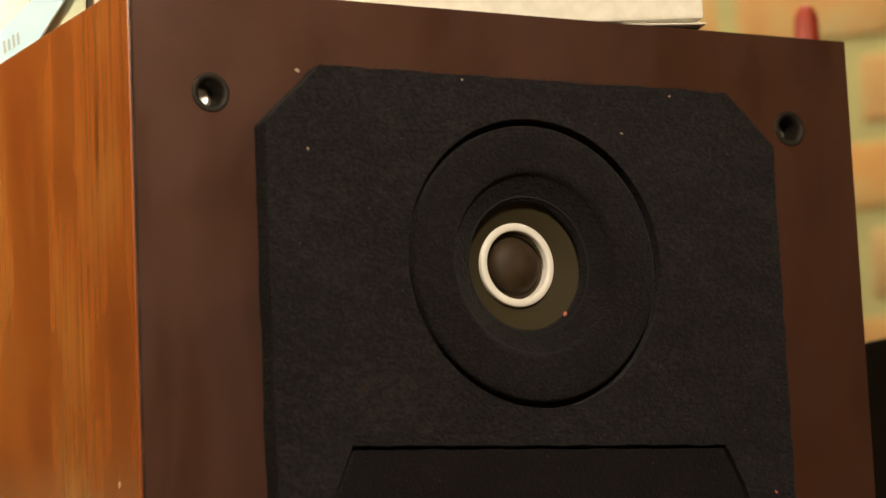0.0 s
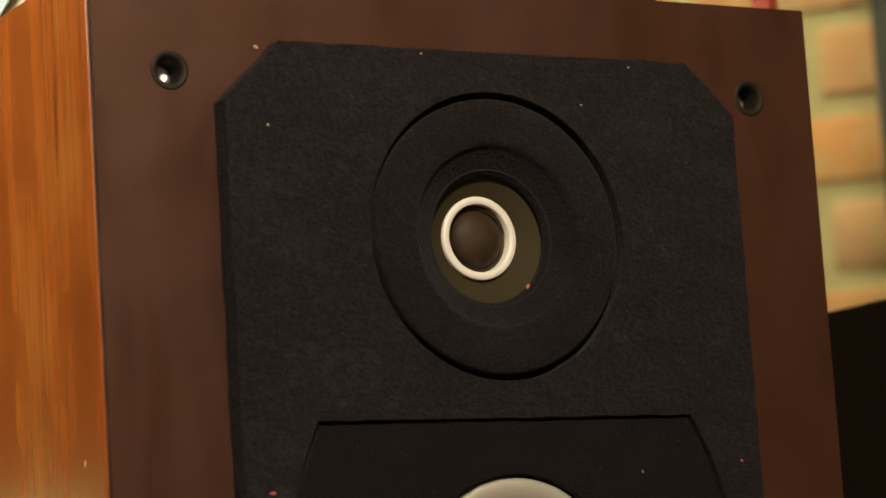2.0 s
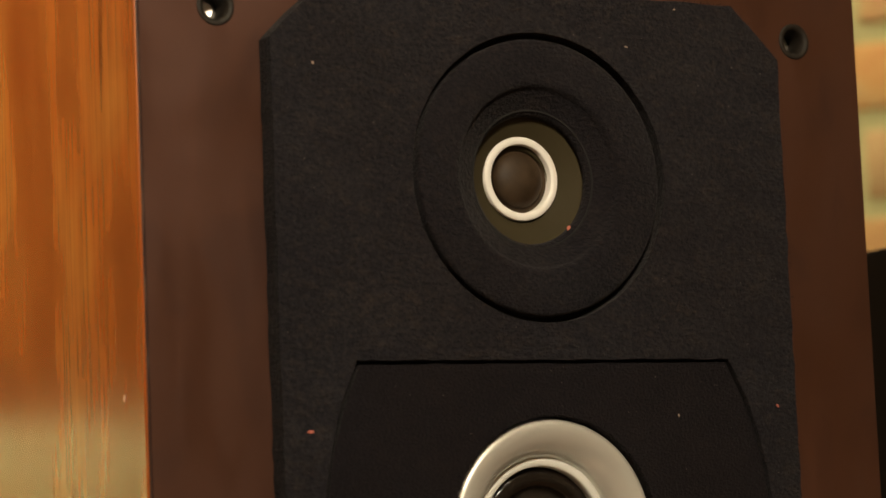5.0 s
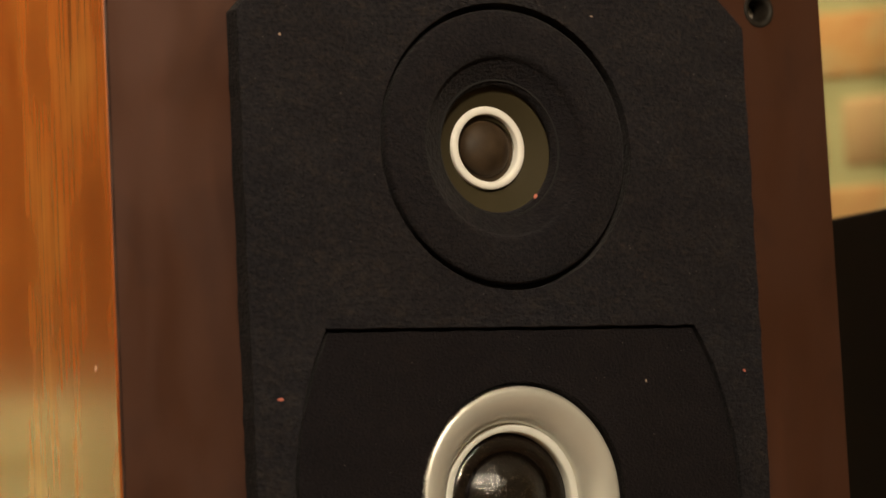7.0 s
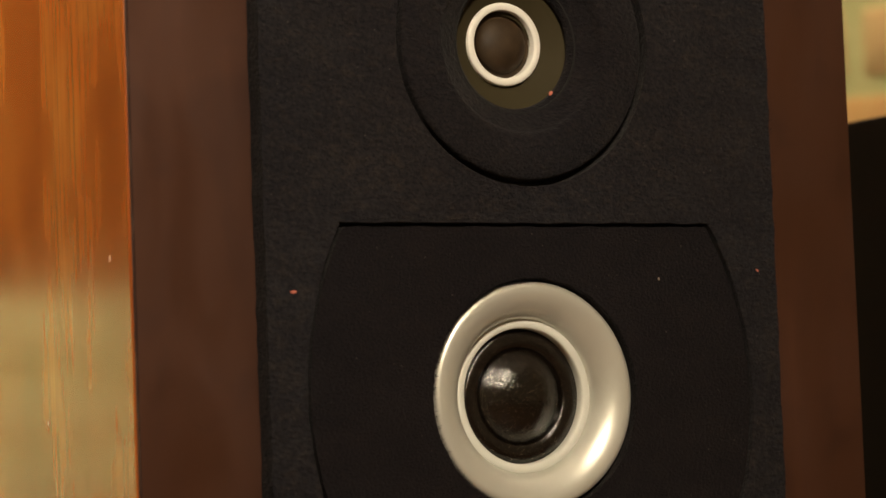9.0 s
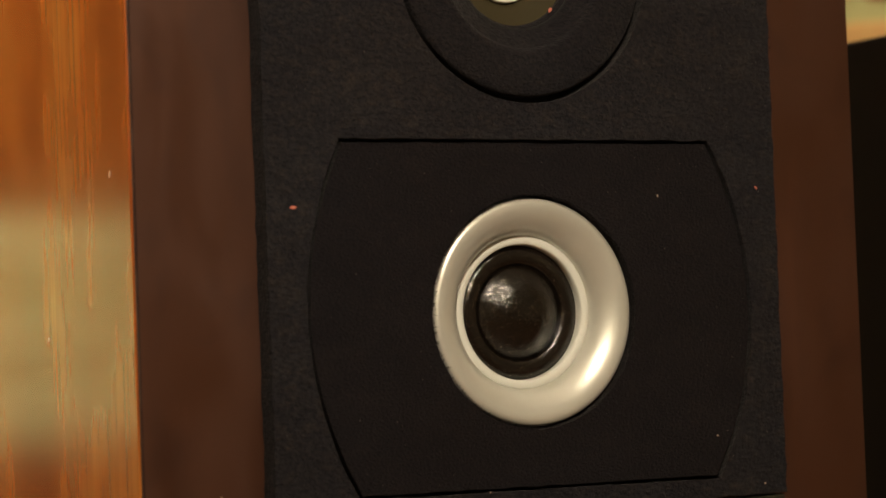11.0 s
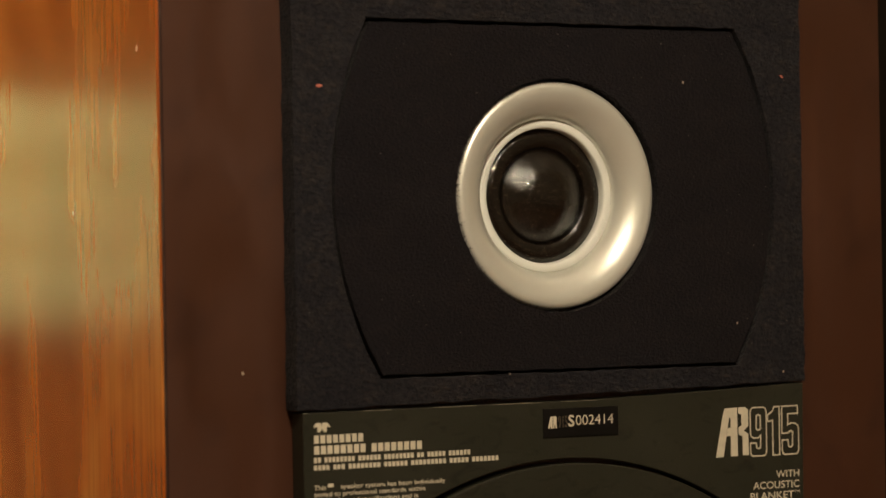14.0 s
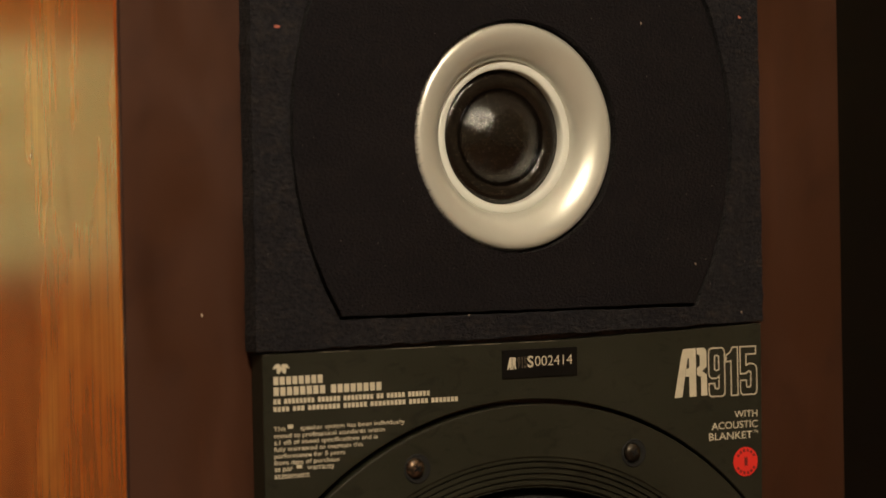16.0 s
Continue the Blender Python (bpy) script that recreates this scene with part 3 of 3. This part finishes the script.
for k in range(8):
    a = radians(22.5 + 45 * k)
    sx, sz, mat = CX + 0.1438 * math.sin(a), WZ + 0.1438 * math.cos(a), RUSTY if k == 7 else SCREW
    # black ring, set off-centre, paints the shade in the screw's recess
    part("hole_shade_ring", lathe([(0.0066, -0.0114), (0.0060, -0.0120), (0.0040, -0.0118)], sx + 0.0014, sz - 0.0005, 32), BLACK, woofer)
    s = part("screw", lathe([(0.0043, -0.0110), (0.0043, -0.0122), (0.0037, -0.0134), (0.0022, -0.0142), (0.0, -0.0145)], sx, sz, 32), mat, woofer, "rust-tinged domed screw" if k == 7 else "dark domed cross-head screw", smooth=True)
    for turn in (20 + 31 * k, 110 + 31 * k):
        part("slot", box(-0.0017, 0.0017, -0.0149, -0.0136, -0.00035, 0.00035, m=Matrix.Translation((sx, 0, sz)) @ Matrix.Rotation(radians(turn), 4, "Y")), BLACK, s)

# pale strips painted as the glint along the plate's top edge
for xa, xb in ((0.0575, 0.0590), (0.085, 0.098), (0.118, 0.139), (0.146, 0.171), (0.181, 0.1995)):
    part("edge_wear_glint", box(xa, xb, F - 0.0002, F + 0.0006, 0.3618, 0.36202), PLATE_GLINT, plate, "thin pale strip painted as a glint on the edge")

# print on the plate
P = F - 0.0003
polys([[(0.0614, 0.3557), (0.0627, 0.3577), (0.0648, 0.3579), (0.0653, 0.3565), (0.0658, 0.3579), (0.0680, 0.3577), (0.0696, 0.3557), (0.0678, 0.3562), (0.0676, 0.3539), (0.0664, 0.3539), (0.0655, 0.3553), (0.0646, 0.3539), (0.0634, 0.3539), (0.0634, 0.3562)]],
      P, INK, plate, "emblem", "small cream winged emblem")


def bars(x0, x1, z0, z1, words, name):
    """Stands for lettering: one plain narrow bar a letter, with gaps between the words."""
    total = sum(words) + 0.7 * (len(words) - 1)
    u, x, rows = (x1 - x0) / total, x0, []
    for w in words:
        for k in range(w):
            rows.append([(x + (k + 0.05) * u, z0), (x + (k + 0.82) * u, z0), (x + (k + 0.82) * u, z1), (x + (k + 0.05) * u, z1)])
        x += (w + 0.7) * u
    return polys(rows, P, INK, plate, name)


bars(0.0616, 0.0850, 0.3492, 0.3526, [8], "maker_bar")
bars(0.0616, 0.1128, 0.3447, 0.3482, [8, 8], "maker_bar")
bars(0.0615, 0.1358, 0.3412, 0.3433, [2, 8, 6, 8, 2, 5, 6], "address_bar")
bars(0.0614, 0.1496, 0.3381, 0.3401, [4, 3, 8, 6, 9, 5, 7], "address_bar")
PARA = [("This       speaker system has been individually", 0.1232), ("tested to professional standards within", 0.1135), ("\u00b11 dB of stated specifications and is", 0.1100), ("fully warranted to maintain this", 0.1030),
        ("performance for 5 years", 0.0945), ("from date of purchase", 0.0918), ("as per       warranty", 0.0893), ("statement", 0.0775)]
for k, (line, x1) in enumerate(PARA):
    z = 0.3298 - 0.00281 * k
    letters(line, 0.0614, x1, z - (0.0005 if k < 7 else 0.0), z + 0.0020, P, INK, plate, "guarantee_line", bold=0.010)
polys([[(0.0679, 0.3308), (0.0704, 0.3308), (0.0704, 0.3324), (0.0679, 0.3324)], [(0.0716, 0.3140), (0.0742, 0.3140), (0.0742, 0.3155), (0.0716, 0.3155)]], P, INK, plate, "maker_bar")
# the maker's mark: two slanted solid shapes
def mark(rows):
    """Shapes drawn on a grid of a tenth of a millimetre, from the mark's lower left corner."""
    return [[(0.2613 + 0.0001065 * u, 0.3334 + 0.0000822 * v) for u, v in shape] for shape in rows]


polys(mark([[(0, 0), (40, 2), (70, 215), (35, 215)], [(35, 215), (112, 215), (112, 270), (47, 267)], [(77, 2), (112, 3), (112, 215), (77, 215)], [(57, 115), (77, 115), (77, 160), (63, 160)],
            [(117, 270), (152, 270), (167, 255), (167, 165), (154, 150), (142, 140), (154, 133), (167, 120), (169, 5), (137, 5), (137, 110), (117, 120), (117, 160), (132, 170), (132, 230), (117, 237)]]),
      P, INK, plate, "maker_mark", "cream slanted maker's mark")


def stroked(contours, x0, x1, z0, z1, width, name):
    """Outlined lettering: mitred strips along closed contours given in a unit box."""
    bm = bmesh.new()
    for c in contours:
        pts = [Vector((x0 + u * (x1 - x0), z0 + v * (z1 - z0))) for u, v in c]
        inner, outer = [], []
        for a, b, d in zip(pts[-1:] + pts[:-1], pts, pts[1:] + pts[:1]):
            e, f = (b - a).normalized(), (d - b).normalized()
            n1, n2 = Vector((-e.y, e.x)), Vector((-f.y, f.x))
            mitre = (n1 + n2).normalized()
            mitre *= width / 2 / max(mitre.dot(n1), 0.4)
            inner.append(bm.verts.new((b.x + mitre.x, P, b.y + mitre.y)))
            outer.append(bm.verts.new((b.x - mitre.x, P, b.y - mitre.y)))
        for k in range(len(pts)):
            j = (k + 1) % len(pts)
            bm.faces.new((inner[k], inner[j], outer[j], outer[k]))
    bmesh.ops.recalc_face_normals(bm, faces=bm.faces)
    part(name, bm, INK, plate, "outlined cream numeral")


NINE = [[(0.15, 1), (0.85, 1), (0.96, 0.965), (1, 0.9), (1, 0.1), (0.96, 0.035), (0.85, 0), (0.15, 0), (0.04, 0.035), (0, 0.1), (0, 0.27), (0.36, 0.27), (0.38, 0.17), (0.5, 0.15), (0.62, 0.17), (0.64, 0.42), (0.5, 0.375), (0.2, 0.375), (0.05, 0.41), (0, 0.48), (0, 0.9), (0.04, 0.965)],
        [(0.38, 0.83), (0.5, 0.85), (0.62, 0.83), (0.64, 0.56), (0.5, 0.53), (0.36, 0.56)]]
ONE = [[(0.42, 0), (1, 0), (1, 1), (0.55, 1), (0.38, 0.90), (0, 0.84), (0, 0.70), (0.42, 0.72)]]
FIVE = [[(0, 1), (0.95, 1), (0.95, 0.84), (0.36, 0.84), (0.36, 0.61), (0.55, 0.645), (0.8, 0.635), (0.95, 0.59), (1, 0.52), (1, 0.1), (0.96, 0.035), (0.85, 0), (0.15, 0), (0.04, 0.035), (0, 0.1), (0, 0.30), (0.36, 0.30), (0.38, 0.17), (0.5, 0.15), (0.62, 0.17), (0.64, 0.46), (0.5, 0.49), (0.36, 0.44), (0, 0.44)]]
for contours, xa, xb in ((NINE, 0.2802, 0.2890), (ONE, 0.2898, 0.2962), (FIVE, 0.2976, 0.3068)):
    stroked(contours, xa, xb, 0.3331, 0.3551, 0.00062, "numeral")
letters("WITH", 0.2940, 0.3068, 0.3228, 0.3259, P, INK, plate, "word", bold=0.008)
letters("ACOUSTIC", 0.2813, 0.3068, 0.3179, 0.3212, P, INK, plate, "word", bold=0.008)
letters("BLANKET", 0.2797, 0.3038, 0.3131, 0.3164, P, INK, plate, "word", bold=0.008)
letters("TM", 0.3043, 0.3068, 0.3152, 0.3165, P, INK, plate, "word")
label = part("number_label", box(0.1717, 0.2100, F - 0.0006, F - 0.0001, 0.3464, 0.3590, 0.0001, 1), LABEL_BLACK, plate, "black foil label with a serial number")
P2 = F - 0.0009
polys([[(0.1738, 0.3504), (0.1752, 0.3557), (0.1762, 0.3557), (0.1762, 0.3504), (0.1754, 0.3504), (0.1752, 0.3517), (0.1746, 0.3504)], [(0.1765, 0.3504), (0.1770, 0.3504), (0.1772, 0.3524), (0.1778, 0.3504), (0.1784, 0.3504), (0.1781, 0.3534), (0.1784, 0.3550), (0.1778, 0.3557), (0.1765, 0.3557)]], P2, INK, label, "maker_mark")
letters("915", 0.1790, 0.1838, 0.3507, 0.3557, P2, INK_DIM, label, "small_numerals", outline=0.02)
letters("S", 0.1842, 0.1872, 0.3509, 0.3560, P2, INK, label, "serial_letter", bold=0.02)
letters("002414", 0.1880, 0.2072, 0.3514, 0.3557, P2, INK, label, "serial_number", bold=-0.006)
sticker = part("round_sticker", lathe([(0.0067, F - 0.0001), (0.0067, F - 0.0004), (0.0, F - 0.0004)], 0.2997, 0.3024, 48), RED, plate, "round bright red paper sticker")
letters("1", 0.2988, 0.3006, 0.3006, 0.3044, F - 0.0007, DARK_RED, sticker, "numeral")
ticks = []
for k in range(16):
    a = radians(k * 22.5 + 11)
    if abs(math.sin(a)) > 0.3:
        c, s = math.cos(a), math.sin(a)
        ticks.append([(0.2997 + r * c - w * s, 0.3024 + r * s + w * c) for r, w in ((0.0046, -0.0006), (0.0058, -0.0006), (0.0058, 0.0006), (0.0046, 0.0006))])
polys(ticks, F - 0.0007, DARK_RED, sticker, "print_bars")

# lint and chips
def lint(x, y, z, length, width, turn, mat, normal="y", label="tiny pale lint speck clinging to the loudspeaker"):
    bm = bmesh.new()
    bmesh.ops.create_icosphere(bm, subdivisions=1, radius=1)
    for v in bm.verts:
        v.co = Vector((v.co.x * length * 0.8 + 0.2 * width * math.sin(7 * v.co.z), v.co.y * 0.0003, v.co.z * width * 0.8))
    m = Matrix.Translation((x, y, z)) @ (Matrix.Rotation(radians(90), 4, "Z") if normal == "x" else Matrix()) @ Matrix.Rotation(radians(turn), 4, "Y")
    bmesh.ops.transform(bm, matrix=m, verts=bm.verts)
    tagged(part("lint_speck", bm, mat), label, "lint", "lint specks on the loudspeaker")


for x, z, length, width, turn, mat in ((0.0738, 0.6515, 0.0010, 0.0007, 60, LINT), (0.2556, 0.6844, 0.0008, 0.0006, 0, LINT), (0.0668, 0.4981, 0.0022, 0.0009, 3, LINT_PINK), (0.2470, 0.5022, 0.0010, 0.0005, 80, LINT), (0.3006, 0.5057, 0.0014, 0.0007, 40, LINT_PINK),
                                       (0.2741, 0.3938, 0.0007, 0.0006, 70, LINT), (0.2990, 0.3710, 0.0008, 0.0006, 80, LINT), (0.1557, 0.3750, 0.0007, 0.0005, 20, LINT), (0.2290, 0.6660, 0.0012, 0.0004, 15, LINT), (0.1490, 0.6855, 0.0007, 0.0007, 0, LINT)):
    lint(x, F - 0.0002, z, length, width, turn, mat)
lint(0.2010, -0.0012, 0.5857, 0.0013, 0.0017, 20, LINT_PINK, label="tiny pink lint speck on the tweeter plate")
lint(0.0755, -0.0006, 0.6872, 0.0018, 0.0010, 30, LINT)
lint(0.0350, -0.0004, 0.3790, 0.0012, 0.0007, 70, LINT)
lint(-0.0002, 0.0237, 0.5148, 0.0022, 0.0012, 80, LINT, "x", "pale chip in the veneer of the loudspeaker")
lint(-0.0002, 0.1021, 0.4477, 0.0016, 0.0010, 80, LINT, "x", "pale chip in the veneer of the loudspeaker")

# ---- on top of the loudspeaker ----
def card_box():
    """An off-white flat cardboard box, turned on the top, its near corner warped up."""
    ob = thing("cardboard_box", (0.15, 0.13, H), "off-white cardboard box with a frayed, lifted corner on the loudspeaker", "box")
    m = Matrix.Translation((0.283, -0.003, H)) @ Matrix.Rotation(radians(-14), 4, "Z")
    bm = box(-0.281, 0, 0, 0.20, 0.0004, 0.06, 0.0015)
    bmesh.ops.subdivide_edges(bm, edges=bm.edges[:], cuts=6, use_grid_fill=True)
    for v in bm.verts:
        lift = max(0.0, 1 + v.co.x / 0.10) * max(0.0, 1 - v.co.y / 0.08)
        v.co.z += 0.0042 * lift ** 1.3 + (0.0006 * math.sin(60 * v.co.x) if v.co.z > 0.002 else 0.0)
    bmesh.ops.transform(bm, matrix=m, verts=bm.verts)
    part("carton", bm, WHITE_CARD, ob)
    part("corner_flap", box(-0.040, 0.0010, -0.0004, 0.03, 0.0016, 0.0024, 0.0003, 1, m=m @ Matrix.Rotation(radians(-1.5), 4, "Y")), WHITE_CARD, ob, "frayed card flap")
    return ob


card_box()
def upright_sheet(outline, x, thick):
    """A sheet standing on edge, along the depth of the loudspeaker, from an outline of (y, z)."""
    bm = sheet(outline, [], 0.0, thick)
    for v in bm.verts:
        v.co = Vector((x + v.co.y, v.co.x, v.co.z))
    bmesh.ops.recalc_face_normals(bm, faces=bm.faces)
    return bm


B0 = H + 0.0004
pad = thing("paper_pad", (0.012, 0.19, H), "cream paper pad standing on edge against the box", "paper pad")
part("pages", upright_sheet([(0.085, B0), (0.30, B0), (0.30, 0.86), (0.085, 0.86)], 0.0090, 0.0045), WHITE_CARD, pad)
leaflet = thing("paper_leaflet", (0.004, 0.15, H), "glossy blue-white printed leaflet standing on the loudspeaker", "leaflet")
part("cover", upright_sheet([(0.205, B0), (0.205, 0.7335), (0.170, 0.7367), (0.146, 0.7388), (0.1228, 0.7418), (0.098, 0.7500), (0.060, 0.7640), (0.044, 0.7560), (0.0813, 0.7319), (0.1000, 0.7262), (0.118, B0)], 0.0030, 0.0008), PAPER_BLUE, leaflet)
for k in range(4):
    y = 0.1395 + 0.0062 * k
    part("print_bar", upright_sheet([(y, 0.7252), (y + 0.0026, 0.7250), (y + 0.0040, 0.7306 + 0.0006 * (k % 2)), (y + 0.0014, 0.7308 + 0.0006 * (k % 2))], 0.0028, 0.0002), GREY_INK, leaflet)
green = thing("green_card", (0.0065, 0.095, H), "pale green card standing on edge on the loudspeaker", "card")
part("sheet", upright_sheet([(0.066, B0), (0.135, B0), (0.135, 0.770), (0.066, 0.770)], 0.0060, 0.0010), PAPER_GREEN, green)

# ---- beside and behind ----
other = thing("black_cabinet", (0.66, 0.22, 0), "plain black box-shaped cabinet standing beside the loudspeaker", "cabinet")
BX, BH = 0.50, 0.5997
part("body", box(BX, BX + 0.32, 0.02, 0.42, 0.03, BH, 0.002), BLACK_BOX, other)
part("plinth", box(BX + 0.01, BX + 0.31, 0.03, 0.41, 0, 0.03), BLACK, other)
part("front_panel", box(BX + 0.012, BX + 0.308, 0.012, 0.02, 0.05, BH - 0.02, 0.003), BLACK, other)

candle = thing("candle", (0.552, 0.28, BH), "dark red taper candle standing on the black cabinet", "candle")
bm = bmesh.new()
for k, (r, z) in enumerate(((0.0085, BH), (0.0083, BH + 0.05), (0.0080, BH + 0.19), (0.0072, BH + 0.210), (0.0048, BH + 0.2165), (0.0020, BH + 0.218))):
    ring = [bm.verts.new((0.552 + r * math.cos(j * math.pi / 12), 0.28 + r * math.sin(j * math.pi / 12), z)) for j in range(24)]
    if k:
        for j in range(24):
            bm.faces.new((last[j], last[(j + 1) % 24], ring[(j + 1) % 24], ring[j]))
    last = ring
bm.faces.new(last)
part("wax", bm, WAX, candle, smooth=True)

cupboard = thing("green_cupboard", (1.4, 0.3, 0), "tall dark green painted cupboard standing against the brick wall", "cupboard")
GU = 0.1025
part("carcass", box(GU, GU + 0.7, -0.36, -0.003, 0.06, 1.9, 0.004, m=ROOM), GREEN_PAINT, cupboard)
part("plinth", box(GU + 0.02, GU + 0.68, -0.34, -0.003, 0, 0.06, m=ROOM), BLACK, cupboard)
for k in range(2):
    d = part("door", box(GU + 0.01 + 0.343 * k, GU + 0.347 + 0.343 * k, -0.38, -0.361, 0.08, 1.88, 0.003, m=ROOM), GREEN_PAINT, cupboard)
    part("knob", box(GU + 0.31 + 0.06 * k, GU + 0.33 + 0.06 * k, -0.405, -0.381, 1.0, 1.02, 0.006, m=ROOM), BRASS, d)

# unseen chest, added to carry the slabs that the veneer mirrors
chest = thing("standin_chest", (-0.35, 1.15, 0), "unseen low red-brown chest added to carry the mirrored olive slabs", "chest")
CM = Matrix.Translation((-0.35, 1.15, 0)) @ Matrix.Rotation(radians(-17), 4, "Z")
part("body", box(-0.55, 0.45, -0.2, 0.2, 0.03, 0.345, 0.006, m=CM), CHEST_WOOD, chest)
part("lid", box(-0.56, 0.46, -0.21, 0.21, 0.347, 0.370, 0.006, m=CM), CHEST_WOOD, chest)
for sx in (-0.5, 0.4):
    for sy in (-0.16, 0.16):
        part("foot", box(sx - 0.03, sx + 0.03, sy - 0.03, sy + 0.03, 0, 0.03, m=CM), CHEST_WOOD, chest)
# unseen pale slabs, added so the glossy side reflects an olive band
blanket = thing("mirrored_slabs", (-0.35, 1.15, 0.370), "unseen pale olive slabs added to mirror as a band in the veneer", "blanket")
for k in range(3):
    part("olive_slab", box(-0.53 + 0.01 * (k % 2), 0.43 - 0.012 * (k % 2), -0.18, 0.18, 0.372 + 0.060 * k, 0.431 + 0.060 * k, 0.018, 3, m=CM), OLIVE_MIRRORED, blanket)

# ---- bricks of the wall ----
def brick_mesh(length, height, seed):
    rnd = random.Random(seed)
    bm = box(-length / 2, length / 2, -0.0015, 0.012, -height / 2, height / 2, 0.004, 2)
    for v in bm.verts:
        v.co += Vector((rnd.uniform(-1, 1), rnd.uniform(-0.6, 0.6), rnd.uniform(-1, 1))) * 0.0012
    me = bpy.data.meshes.new("brick")
    for f in bm.faces:
        f.smooth = True
    bm.to_mesh(me)
    bm.free()
    me.materials.append(BRICK)
    return me


PITCH, STEP, BU, BZ = 0.083, 0.232, -0.009, -0.0055
FULL = [brick_mesh(0.214, 0.064, s) for s in range(5)]
rest = bmesh.new()
for row in range(30):
    z = BZ + PITCH * (row + 0.5)
    for col in range(-21, 14):
        u = BU + STEP * (col + 0.5 * (row % 2))
        if not -4.85 < u < 3.1 or z > 2.45:
            continue
        near = -0.75 < u < 0.65 and 0.45 < z < 1.75
        me = FULL[(row * 7 + col * 3) % 5]
        if near:
            b = new("brick", me)
            b.parent = wall_brick
            b.matrix_basis = ROOM @ pose(u, 0, z, 0, 0.6 * ((row * 5 + col * 3) % 3 - 1), 0)
        else:
            k = len(rest.verts)
            rest.from_mesh(me)
            rest.verts.ensure_lookup_table()
            bmesh.ops.translate(rest, vec=(u, 0, z), verts=rest.verts[k:])
bmesh.ops.transform(rest, matrix=ROOM, verts=rest.verts)
part("brickwork", rest, BRICK, wall_brick, kind="stuff")
